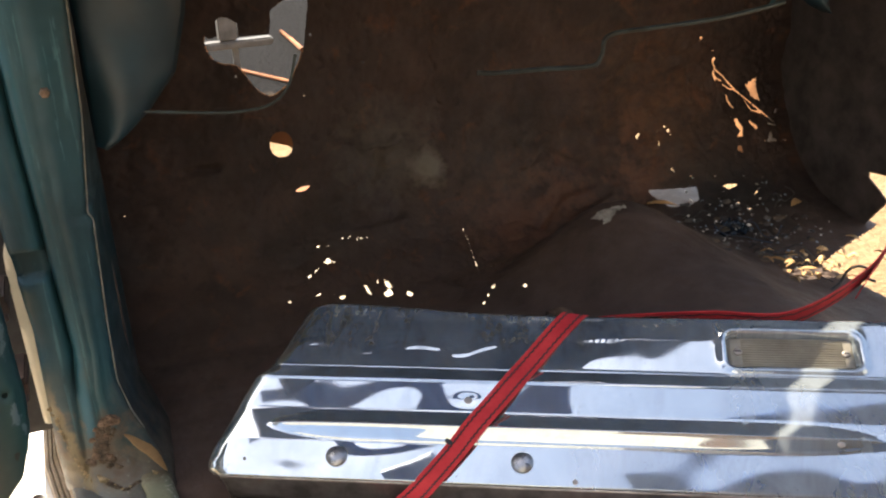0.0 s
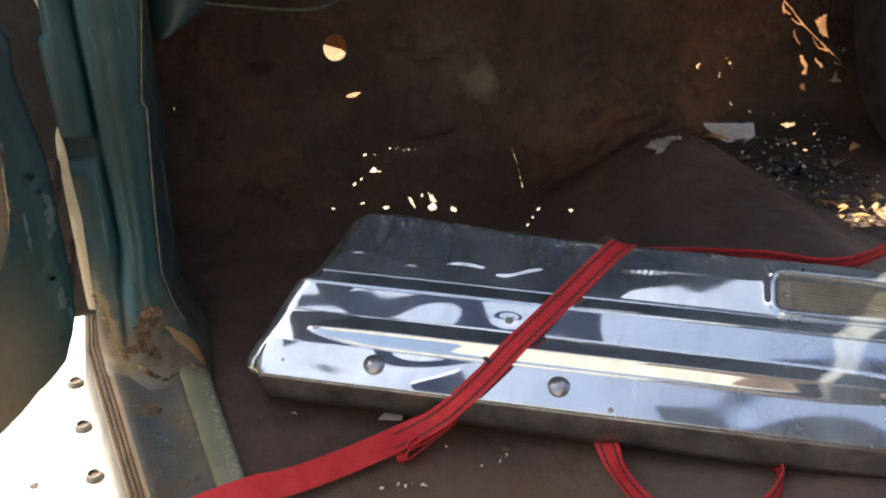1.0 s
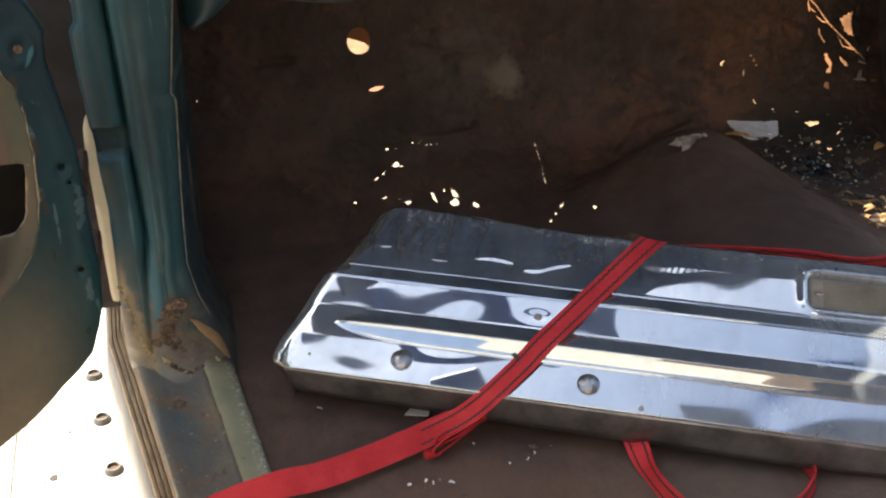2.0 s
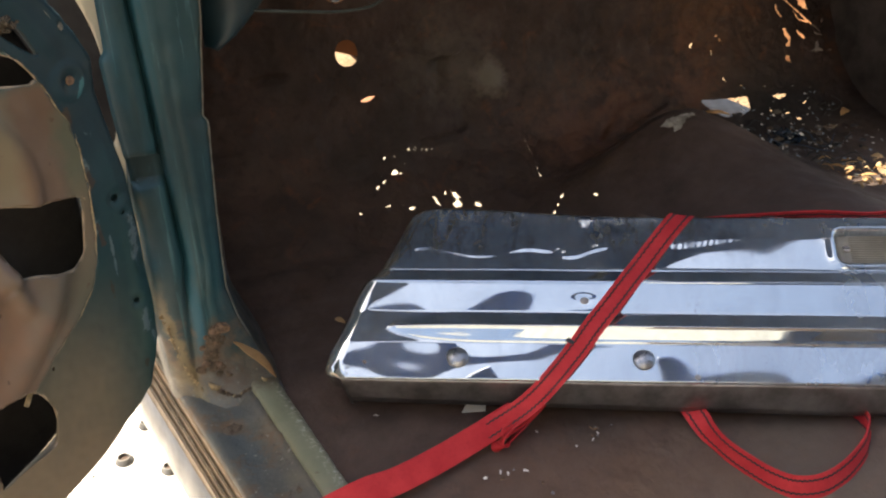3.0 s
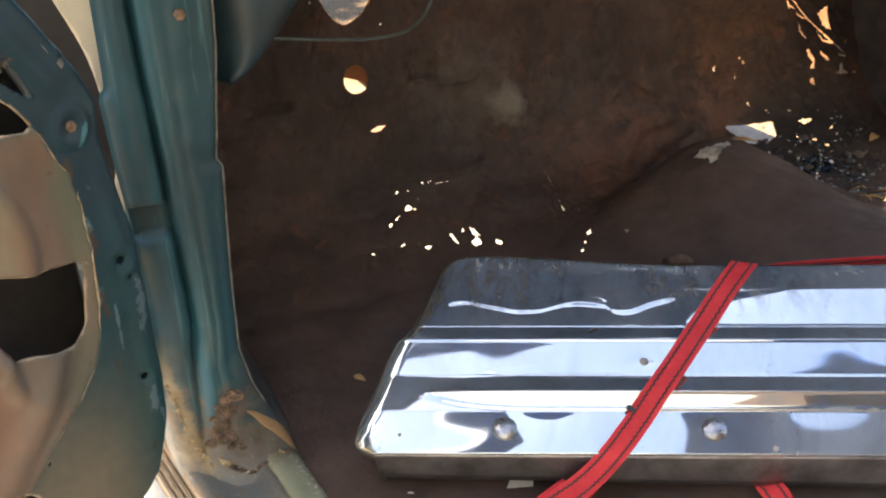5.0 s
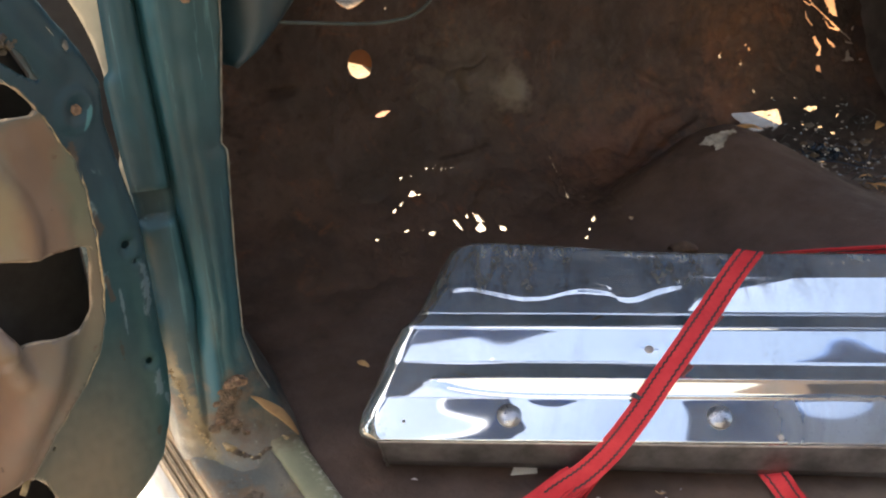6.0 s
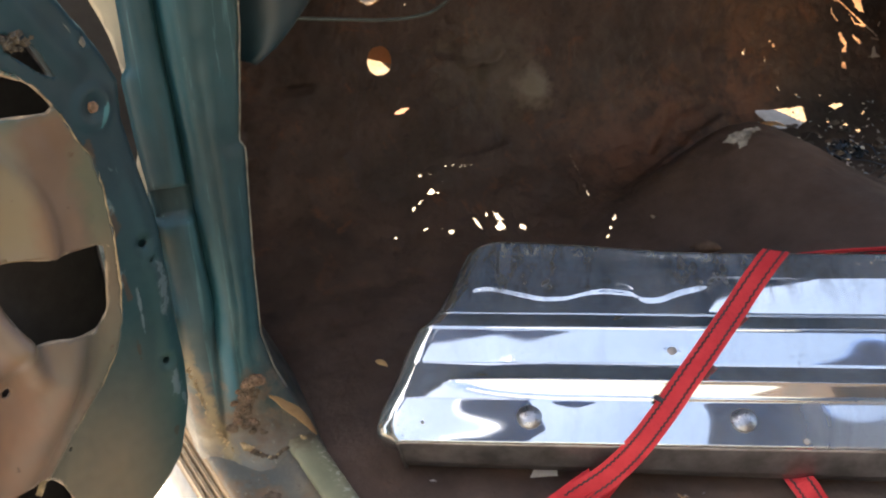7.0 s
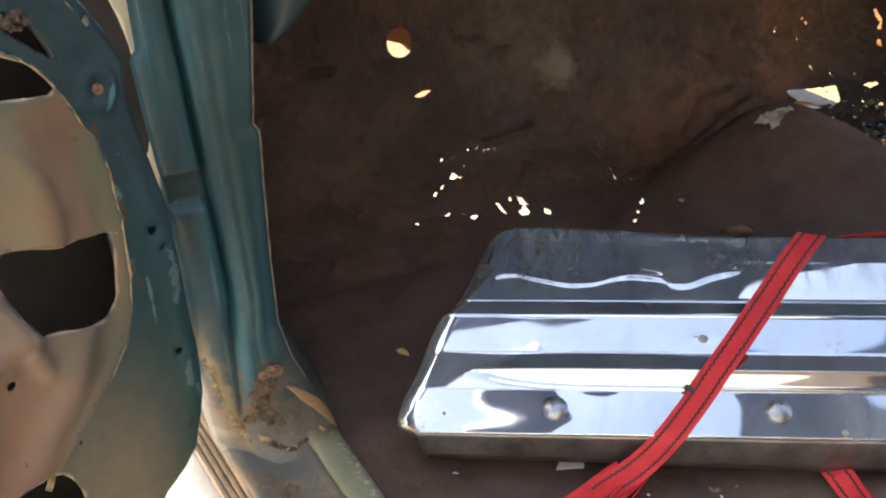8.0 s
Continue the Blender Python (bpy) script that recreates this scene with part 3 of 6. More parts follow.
def floor_place(x, s):
    y, z = np.interp(s, SMOOTH_S, SMOOTH_Y), np.interp(s, SMOOTH_S, SMOOTH_Z)
    y = y + 0.03 * smooth_step(0.95, 1.3, x) * smooth_step(1.2, 1.5, y) * (1 - smooth_step(0.25, 0.4, z))
    hump = (0.135 + 0.020 * smooth_step(1.10, 1.30, y)) * np.exp(-(((x - 0.96) / 0.19) ** 2)) * (1 - smooth_step(1.33, 1.49, y)) * (0.3 + 0.7 * smooth_step(0.60, 0.95, y))
    up = smooth_step(0.02, 0.2, z)
    z = np.sqrt(z * z + hump * hump)
    # dents and pressed ribs
    d = 0.007 * noisy(x, s, 6, 1.0) + 0.004 * noisy(x, s, 17, 2.0)
    d *= 0.35 + 0.65 * up
    d += 0.006 * np.abs(noisy(x + 0.3 * s, s - 0.4 * x, 8, 6.0)) ** 0.6 * smooth_step(1.95, 2.2, s)
    rib = np.abs((s - 2.175) - 0.40 * (x - 0.95)) - 0.012 * noisy(x, s, 5, 4.0)
    d += 0.014 * np.exp(-((rib / 0.016) ** 2)) * smooth_step(0.82, 0.9, x) * (1 - smooth_step(1.04, 1.1, x))
    # creases beaten into the firewall
    for pts, w, h in CREASES:
        best = np.full(x.shape, 9.0)
        for (ax, az), (bx, bz) in zip(pts, pts[1:]):
            k = np.clip(((x - ax) * (bx - ax) + (s - az) * (bz - az)) / ((bx - ax) ** 2 + (bz - az) ** 2), 0, 1)
            best = np.minimum(best, np.hypot(x - ax - k * (bx - ax), s - az - k * (bz - az)))
        d += h * np.exp(-((best / w) ** 2))
    for cx, cs, r, h in ((0.545, 2.42, 0.022, -0.016), (0.575, 2.375, 0.016, -0.014), (0.51, 2.43, 0.016, -0.010), (0.69, 2.345, 0.026, 0.016), (0.62, 2.30, 0.04, -0.014), (0.50, 2.25, 0.04, 0.010), (0.80, 2.30, 0.05, 0.012), (0.86, 2.27, 0.03, -0.012), (0.93, 2.32, 0.045, 0.012), (0.60, 2.18, 0.03, 0.008), (0.66, 2.14, 0.035, -0.008)):
        d += h * np.exp(-(((x - cx) ** 2 + (s - cs) ** 2) / r**2))
    return np.stack([x, y - d * up, z + d * (1 - up)], -1)


# rust holes: x, way along the sheet, half sizes, turn, raggedness
TOE_NEAR = [
    (0.4445, 2.239, 0.0026, 0.0016, 0, 0.6), (0.462, 2.237, 0.0014, 0.0014, 0, 0.6), (0.367, 2.140, 0.0029, 0.0022, 0.2, 0.6), (0.419, 2.144, 0.0038, 0.0018, 0.2, 0.7),
    (0.440, 2.139, 0.0012, 0.0012, 0, 0.6), (0.4455, 2.138, 0.0026, 0.0024, 0, 0.7), (0.4585, 2.222, 0.0010, 0.0016, 0, 0.6), (0.4285, 2.205, 0.0013, 0.0012, 0, 0.6),
]
TOE_FAR = [
    (0.492, 2.244, 0.0018, 0.0010, 0.4, 0.6), (0.504, 2.2425, 0.0022, 0.0013, 0.5, 0.7), (0.497, 2.248, 0.0009, 0.0010, 0.2, 0.5), (0.517, 2.237, 0.0024, 0.0010, 0.3, 0.7),
    (0.525, 2.237, 0.0016, 0.0009, 0.2, 0.6), (0.538, 2.237, 0.0018, 0.0010, 0, 0.6), (0.478, 2.218, 0.0012, 0.0010, 0, 0.6), (0.531, 2.146, 0.0042, 0.0022, 1.2, 0.8),
    (0.678, 2.038, 0.0026, 0.0010, 0.5, 0.7), (0.748, 2.121, 0.0010, 0.0022, 0, 0.6), (0.795, 2.015, 0.0014, 0.0012, 0, 0.5), (0.672, 2.09, 0.0012, 0.0012, 0, 0.5),
]
# torn holes with straight-sided outlines: corners as x and way along the sheet, raggedness
TORN_TOE = [
    ([(0.445, 2.206), (0.456, 2.2155), (0.4625, 2.208), (0.463, 2.2005), (0.450, 2.201)], 0.5), ([(0.458, 2.208), (0.474, 2.203), (0.462, 2.1995)], 0.3),
    ([(0.407, 2.186), (0.418, 2.189), (0.421, 2.182), (0.412, 2.179)], 0.5), ([(0.419, 2.186), (0.431, 2.197), (0.441, 2.199), (0.430, 2.189)], 0.5),
    ([(0.503, 2.146), (0.5105, 2.146), (0.5125, 2.130), (0.514, 2.113), (0.508, 2.117), (0.5035, 2.129)], 0.3),
    ([(0.543, 2.148), (0.553, 2.141), (0.5545, 2.126), (0.545, 2.120), (0.541, 2.132)], 0.8), ([(0.549, 2.128), (0.552, 2.111), (0.547, 2.104), (0.533, 2.109), (0.533, 2.119)], 0.8),
]
TORN_MORE = [
    ([(0.575, 2.114), (0.583, 2.111), (0.585, 2.098), (0.577, 2.095), (0.571, 2.102)], 0.5), ([(0.717, 2.051), (0.729, 2.058), (0.722, 2.037), (0.707, 2.037)], 0.8),
    ([(0.700, 2.036), (0.706, 2.030), (0.694, 2.018)], 0.6), ([(0.685, 2.020), (0.691, 2.017), (0.687, 2.008), (0.679, 2.009)], 0.5),
    ([(0.753, 2.002), (0.759, 1.997), (0.7595, 1.987), (0.751, 1.986)], 0.7), ([(0.760, 1.988), (0.7655, 1.987), (0.7605, 1.979)], 0.5),
    ([(0.419, 2.348), (0.430, 2.353), (0.459, 2.3555), (0.446, 2.345), (0.434, 2.343)], 0.0), ([(0.453, 2.132), (0.462, 2.1355), (0.467, 2.128), (0.463, 2.123), (0.455, 2.125)], 0.7),
    ([(1.150, 2.221), (1.278, 2.201), (1.265, 2.168), (1.232, 2.159), (1.192, 2.163), (1.168, 2.182)], 0.2),
]
FLOOR_SPOTS = [
    (0.917, 1.885, 0.0035, 0.002, 0.3, 0.5), (0.293, 1.466, 0.006, 0.0025, 0.3, 0.9), (0.31, 1.48, 0.004, 0.002, 0.8, 0.9), (0.437, 1.498, 0.003, 0.009, 0.6, 0.9),
    (0.428, 1.487, 0.005, 0.003, 0.2, 0.9), (0.33, 1.44, 0.003, 0.002, 0.5, 0.9),
]
SEAM_GAPS = [(1.372, 2.47, 0.004, 0.004, 0, 0.8), (1.36, 2.492, 0.009, 0.003, -0.3, 0.9), (1.326, 2.524, 0.008, 0.004, 0, 0.8), (1.404, 2.340, 0.002, 0.002, 0, 0.6), (1.535, 2.268, 0.010, 0.0016, -0.2, 0.8)]
APEX_GAPS = [
    (1.162, 2.338, 0.006, 0.004, 0.6, 0.8),
    (1.196, 2.339, 0.003, 0.0026, 0, 0.8), (1.241, 2.333, 0.0045, 0.0055, 0.5, 0.7), (1.211, 2.313, 0.0024, 0.006, 0, 0.7), (1.214, 2.335, 0.002, 0.002, 0, 0.8), (1.234, 2.345, 0.0026, 0.003, 0, 0.7),
    (1.23, 2.25, 0.003, 0.006, 0.1, 0.8), (1.27, 2.225, 0.004, 0.002, 0.3, 0.8), (1.44, 2.19, 0.004, 0.003, 0.4, 0.8), (1.33, 2.215, 0.004, 0.002, 0, 0.8),
]
TORN_SEAM = [
    ([(1.456, 2.402), (1.466, 2.410), (1.478, 2.415), (1.494, 2.420), (1.486, 2.404), (1.484, 2.388), (1.489, 2.364), (1.476, 2.368), (1.464, 2.378)], 0.9),
    ([(1.412, 2.334), (1.422, 2.338), (1.428, 2.326), (1.435, 2.316), (1.430, 2.290), (1.412, 2.293), (1.421, 2.308), (1.414, 2.320)], 0.7),
    ([(1.403, 2.264), (1.410, 2.275), (1.423, 2.275), (1.419, 2.255)], 0.4), ([(1.449, 2.328), (1.461, 2.325), (1.479, 2.301), (1.464, 2.304)], 0.6),
    ([(1.476, 2.272), (1.490, 2.280), (1.496, 2.290), (1.507, 2.297), (1.505, 2.280), (1.520, 2.265), (1.496, 2.268)], 0.9),
    ([(1.398, 2.394), (1.407, 2.388), (1.412, 2.372), (1.425, 2.349), (1.414, 2.356), (1.406, 2.368)], 0.5), ([(1.518, 2.341), (1.537, 2.343), (1.526, 2.328)], 0.8),
    ([(1.332, 2.193), (1.372, 2.190), (1.368, 2.181), (1.344, 2.177)], 0.5),
]
# the rusted lap seam, open in links: ends of each slit
LINKS = [((1.370, 2.466), (1.378, 2.452)), ((1.374, 2.450), (1.392, 2.436)), ((1.392, 2.436), (1.410, 2.416)), ((1.410, 2.416), (1.428, 2.397)), ((1.429, 2.395), (1.448, 2.378)), ((1.448, 2.378), (1.470, 2.358)), ((1.470, 2.357), (1.491, 2.338)), ((1.490, 2.340), (1.515, 2.315)), ((1.372, 2.446), (1.376, 2.434)), ((1.377, 2.432), (1.392, 2.421)), ((1.395, 2.413), (1.412, 2.401)), ((1.412, 2.401), (1.428, 2.397)), ((1.450, 2.368), (1.464, 2.346)), ((1.464, 2.346), (1.487, 2.338)), ((1.500, 2.312), (1.516, 2.306)), ((1.370, 2.440), (1.376, 2.425))]
DEBRIS_GAPS = [
    (1.345, 2.14, 0.007, 0.006, 0.4, 0.9), (1.31, 2.155, 0.004, 0.002, 0.4, 0.9), (1.36, 2.121, 0.006, 0.005, 0.4, 0.9), (1.315, 2.1, 0.007, 0.005, 0.7, 0.9),
    (1.4, 2.155, 0.008, 0.0025, 0.6, 0.9), (1.43, 2.135, 0.004, 0.0025, 0.6, 0.9), (1.292, 1.99, 0.006, 0.004, 0.4, 0.8), (1.27, 2.06, 0.008, 0.003, 0.4, 0.9),
    (1.235, 2.03, 0.004, 0.002, 0.4, 0.9), (1.38, 2.04, 0.003, 0.003, 0.4, 0.8),
]
# drilled holes: x, way along the sheet, radius
DRILLED = [(0.242, 2.599, 0.003), (0.216, 2.554, 0.0045), (0.489, 2.624, 0.003), (0.466, 2.518, 0.0025), (0.35, 2.567, 0.003), (0.581, 2.564, 0.0022), (0.609, 2.564, 0.0022), (0.58, 2.534, 0.0022), (0.608, 2.534, 0.0022), (0.125, 2.355, 0.003)]
HOLES = TOE_NEAR + TOE_FAR + FLOOR_SPOTS + SEAM_GAPS + APEX_GAPS + DEBRIS_GAPS + [(x, s, r, r, 0, 0) for x, s, r in DRILLED]


COLUMN = [(0.328, 2.664), (0.336, 2.668), (0.348, 2.667), (0.364, 2.656), (0.362, 2.634), (0.374, 2.634), (0.416, 2.632), (0.420, 2.642), (0.422, 2.670), (0.436, 2.679), (0.462, 2.692), (0.490, 2.690), (0.491, 2.670), (0.485, 2.646), (0.479, 2.624), (0.474, 2.600), (0.460, 2.574), (0.444, 2.544), (0.430, 2.533), (0.418, 2.526), (0.404, 2.524), (0.388, 2.534), (0.374, 2.552), (0.364, 2.570), (0.354, 2.584), (0.343, 2.588), (0.330, 2.590), (0.314, 2.600), (0.307, 2.616), (0.305, 2.632), (0.307, 2.640), (0.312, 2.634), (0.327, 2.637)]


def floor_solid(x, s):
    f = np.full(x.shape, 1.0)
    ragged = 0.7 * noisy(x, s, 170, 7.0) + 0.8 * noisy(x * 0.7 + s * 0.7, 2.2 * (s - x) * 0.7, 330, 3.0)
    for cx, cs, rx, rs, turn, rough in HOLES:
        near = (np.abs(x - cx) < 3 * max(rx, rs)) & (np.abs(s - cs) < 3 * max(rx, rs))
        if near.any():
            u, v = x[near] - cx, s[near] - cs
            a, b = u * math.cos(turn) + v * math.sin(turn), -u * math.sin(turn) + v * math.cos(turn)
            f[near] = np.minimum(f[near], (np.hypot(a / rx, b / rs) - 0.78 + 1.9 * rough * ragged[near]) * min(rx, rs))
    for pts, rough in TORN_TOE + TORN_MORE + TORN_SEAM:
        f = np.minimum(f, outline(x, s, pts) + 0.0014 + 0.0046 * rough * ragged)
    # a hairline split above the holes
    for (ax, az), (bx, bz) in (((0.728, 2.222), (0.730, 2.206)), ((0.730, 2.206), (0.728, 2.172)), ((0.728, 2.172), (0.724, 2.134))):
        k = np.clip(((x - ax) * (bx - ax) + (s - az) * (bz - az)) / ((bx - ax) ** 2 + (bz - az) ** 2), 0, 1)
        f = np.minimum(f, np.hypot(x - ax - k * (bx - ax), s - az - k * (bz - az)) - 0.0006 - 0.0010 * ragged)
    # the column opening with its scalloped lower edge
    f = np.minimum(f, outline(x, s, COLUMN) + 0.0008 * ragged)
    # the pedal hole
    r = np.hypot((x - 0.413) / 0.021, (s - 2.436) / 0.024) - 1
    f = np.minimum(f, r * 0.02)
    # the floor is gone beside the passenger doorway
    gone = np.maximum(s - 0.70 - (1.22 + 0.47 * (x - 1.366) - 0.5 * (x - 1.366) ** 2), 1.345 - x) + 0.004 * ragged
    f = np.minimum(f, gone)
    # the rusted lap seam beside the right-hand kick panel
    for (ax, az), (bx, bz) in LINKS:
        k = np.clip(((x - ax) * (bx - ax) + (s - az) * (bz - az)) / ((bx - ax) ** 2 + (bz - az) ** 2), 0, 1)
        f = np.minimum(f, np.hypot(x - ax - k * (bx - ax), s - az - k * (bz - az)) - 0.0019 - 0.0016 * ragged)
    return f


XS = np.r_[np.linspace(0.09, 0.34, 56), np.arange(0.3425, 0.61, 0.0012), np.arange(0.6117, 0.69, 0.004), np.arange(0.6925, 0.78, 0.0010), np.arange(0.783, 0.88, 0.004), np.arange(0.884, 0.98, 0.0022), np.linspace(0.986, 1.05, 12), np.arange(1.055, 1.28, 0.0046), np.arange(1.283, 1.36, 0.0026), np.arange(1.362, 1.53, 0.0017), np.linspace(1.535, 1.58, 5)]
SS = np.r_[np.linspace(0.0, 1.40, 56), np.arange(1.405, 1.53, 0.004), np.linspace(1.535, 1.86, 36), np.arange(1.865, 1.97, 0.0042), np.arange(1.972, 2.27, 0.0014), np.arange(2.2715, 2.48, 0.0018), np.arange(2.485, 2.70, 0.003), np.arange(2.704, SMOOTH_S[-1], 0.008)]
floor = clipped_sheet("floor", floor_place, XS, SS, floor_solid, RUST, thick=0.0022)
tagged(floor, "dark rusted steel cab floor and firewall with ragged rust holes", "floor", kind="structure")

# ---- side walls and back, which close the cab, and unseen pieces that shape light ----
def kick_panel(name, x, y0, y1, z1, mat, label):
    ys, zs = np.linspace(y0, y1, 30), np.linspace(-0.02, z1, 36)
    yy, zz = np.meshgrid(ys, zs, indexing="ij")
    v = np.stack([x + 0.004 * noisy(yy, zz, 9, 3.0), yy, zz], -1).reshape(-1, 3)
    ob = mesh_object(name, v, grid_faces(30, 36), mat, thick=0.003)
    return tagged(ob, label, "wall", kind="structure")


kick_panel("wall_left", 0.088, 1.22, 1.62, 0.74, KICK, "dark rusty kick panel of the cab")


def right_solid(y, z):
    # the passenger door opening with its rounded lower corner
    edge = 1.32 - 0.75 * np.clip(z, 0, 0.12) - 0.25 * np.clip(z - 0.12, 0, 1) ** 1.3
    torn = outline(y, z, [(1.338, 0.112), (1.322, 0.116), (1.20, 0.13), (1.20, 0.075), (1.277, 0.074), (1.300, 0.090)])
    return np.where(y < -0.2, 1.0, np.minimum(y - edge, torn))


def right_place(y, z):
    return np.stack([1.56 + 0.004 * noisy(y, z, 8, 5.0), y, z], -1)


right = clipped_sheet("wall_right", right_place, np.linspace(-0.7, 1.64, 150), np.linspace(-0.004, 0.74, 70), right_solid, SHADEBROWN, thick=0.004)
tagged(right, "rusty passenger side, darkened for shade, with an open doorway", "wall", kind="structure")


def wall(name, lo, hi, mat, label, category="wall"):
    me = bpy.data.meshes.new(name)
    bm = box_bm(lo, hi, 0.004)
    bm.to_mesh(me)
    bm.free()
    me.materials.append(mat)
    return tagged(new(name, me), label, category, kind="structure")


wall("wall_back", (0.0, -0.76, -0.1), (1.58, -0.70, 1.25), DARK, "dark rear wall of the cab")
def cowl_solid(x, y):
    # slats on the skew behind the rear edge give the chrome a hatched reflection
    slot = outline(x, y, [(0.640, 0.860), (0.700, 0.817), (0.832, 0.772), (0.775, 0.812)])
    slat = 0.0022 - np.abs((0.82 * (x - 0.64) - 0.57 * (y - 0.86)) % 0.014 - 0.007)
    slot = np.maximum(slot, slat)
    # a slot added further forward lets a streak of sun onto the bumper
    mid = 0.998 + 0.21 * (x - 0.53)
    slot = np.minimum(slot, np.maximum(np.abs(y - mid) - np.where(x < 0.63, 0.006, 0.013), np.maximum(0.58 - x, x - 0.80)))
    # the unseen rear edge is skewed, nearer the passenger-side seats, to shape the reflection
    edge = y - np.interp(x, (0.0, 0.40, 0.52, 0.60, 0.64, 0.735, 0.83, 0.90, 0.985, 1.6), (0.86, 0.83, 0.80, 0.777, 0.786, 0.780, 0.753, 0.730, 0.700, 0.66)) + 0.002 * np.sin(19 * x)
    # an opening added at the passenger end lets the sun onto the leaves
    sun_gap = np.maximum(np.abs(x - 1.12) - 0.085, np.abs(y - 1.585) - 0.048)
    return np.minimum(np.minimum(slot, edge), sun_gap)


def cowl_place(x, y):
    return np.stack([x, y, 0.755 + 0.012 * np.sin(3 * x) - 0.03 * (y - 1.0) ** 2], -1)


cowl = clipped_sheet("wall_cowl_unseen", cowl_place, np.r_[np.linspace(0.0, 0.62, 40), np.arange(0.625, 0.86, 0.0025), np.linspace(0.865, 1.58, 60)], np.r_[np.arange(0.64, 0.74, 0.01), np.arange(0.742, 0.88, 0.0025), np.linspace(0.885, 1.66, 90)], cowl_solid, REFLECTBLUE, thick=0.002)
tagged(cowl, "unseen dark blue dash top and cowl, openings added to shape sun and reflections", "wall", kind="structure")
# unseen bright wall, added so the chrome has something pale to reflect
wall("wall_reflected", (-9.0, -5.3, -0.70), (7.0, -5.0, 6.6), PLASTER, "plain cream wall, unseen, added across the yard for reflections")
# unseen panel in the bonnet's place, sized to keep sun off what lies below
wall("wall_sun_block", (-0.04, 1.64, 0.82), (1.44, 2.95, 0.85), DARK, "unseen dark panel added as a bonnet to block the sun")
# unseen overhead pieces, added and shaped to darken parts of the chrome's reflections
wall("ceiling_added_tab", (-0.04, 0.455, 1.222), (0.13, 0.55, 1.258), REFLECTBLUE, "unseen dark tab added overhead to shape reflections", "ceiling")
BAND_X, BAND_Y = (-0.27, -0.07, 0.016, 0.104, 0.192, 0.27, 0.357, 0.43), (0.780, 0.679, 0.635, 0.588, 0.541, 0.496, 0.478, 0.455)
bow = clipped_sheet("ceiling_added_band", lambda x, y: np.stack([x, y, 1.24 + 0.0 * x], -1), np.linspace(-0.29, 0.45, 130), np.linspace(0.43, 0.84, 110), lambda x, y: np.minimum(np.minimum(x + 0.27, 0.43 - x), np.minimum(y - np.interp(x, BAND_X, BAND_Y), np.interp(x, BAND_X, BAND_Y) + 0.042 - y)), REFLECTBLUE, thick=0.004)
tagged(bow, "unseen dark bent band added overhead for the chrome to reflect", "ceiling", kind="structure")
rear = clipped_sheet("ceiling_added_rear", lambda x, y: np.stack([x, y, 1.24 + 0.0 * x], -1), np.linspace(0.49, 1.60, 60), np.linspace(-0.75, 0.37, 60), lambda x, y: np.minimum(x - 0.50, 0.345 - 0.47 * (x - 0.50) - y), REFLECTBLUE, thick=0.02)
tagged(rear, "unseen dark panel added overhead at the rear for reflections", "ceiling", kind="structure")


# ---- left hinge pillar and sill ----
def pillar_ring(z):
    flare = max(0.0, (0.13 - z) / 0.13)
    xr = np.interp(z, (0.0, 0.05, 0.10, 0.15, 0.23, 0.376, 0.38, 0.50, 0.8), (0.112, 0.092, 0.073, 0.063, 0.065, 0.073, 0.068, 0.083, 0.10))
    xl = np.interp(z, (0.0, 0.10, 0.23, 0.40, 0.462, 0.47, 0.6), (-0.02, -0.019, -0.015, -0.026, -0.028, -0.021, -0.018))
    g = np.interp(z, (0.0, 0.14, 0.2, 0.5, 0.8), (0.006, 0.012, 0.019, 0.009, 0.006))
    pocket = 0.016 * (1 if 0.309 < z < 0.35 else 0)
    deep = 0.020 * min(1.0, max(0.0, (z - 0.13) / 0.06))
    tuck = min(1.0, max(0.0, (z - 0.28) / 0.10))
    fwd = 0.20 * max(0.0, 1 - z / 0.07) ** 2.2
    pts = [(xl - 0.004 + 0.039 * tuck, 1.30 - 0.10 * tuck), (xl - 0.002 + 0.008 * tuck, 1.118), (xl, 1.102), (xl + 0.006, 1.093 + pocket), (g - 0.016, 1.090 + pocket), (g - 0.007, 1.089 + pocket),
           (g - 0.002, 1.090 + deep * 0.6), (g + 0.001, 1.092 + deep), (g + 0.005, 1.090 + deep * 0.5), (g + 0.010, 1.084), (g + 0.020, 1.082)]
    for k in range(1, 7):
        w = k / 7
        x = (g + 0.020) * (1 - w) + (xr - 0.008) * w
        pts.append((x, 1.082 + 0.006 * w * w + 0.0014 * math.sin(w * 10.0)))
    pts += [(xr - 0.006, 1.090), (xr - 0.002, 1.093), (xr, 1.099), (xr - 0.001, 1.115), (xr + 0.004, 1.16), (max(xr + 0.01, 0.094), 1.26)]
    return [Vector((x, y - fwd * 0.25 * min(1.0, max(0.0, (x + 0.015) / 0.055)), z)) + Vector((0, 0.0016 * noise.fractal((x * 40, z * 40, 1), 0.6, 2, 3) - flare * 0.004 * noise.fractal((x * 60, z * 60, 4), 0.6, 2, 3), 0)) for x, y in pts]


pillar = thing("hinge_pillar", "worn teal painted door hinge pillar with rusty foot", "pillar")
loft("post", [pillar_ring(z) for z in np.linspace(0.0, 0.80, 170)], BLUE, pillar, thick=0.003)
tube("worn_edge", [pillar_ring(z)[19] + Vector((0.0030, -0.0028, 0)) for z in np.linspace(0.07, 0.70, 80)], [0.0010 + 0.0006 * noise.noise((z * 60, 0, 0)) for z in np.linspace(0.07, 0.70, 80)], WORN, pillar, "rubbed pale edge", 6)
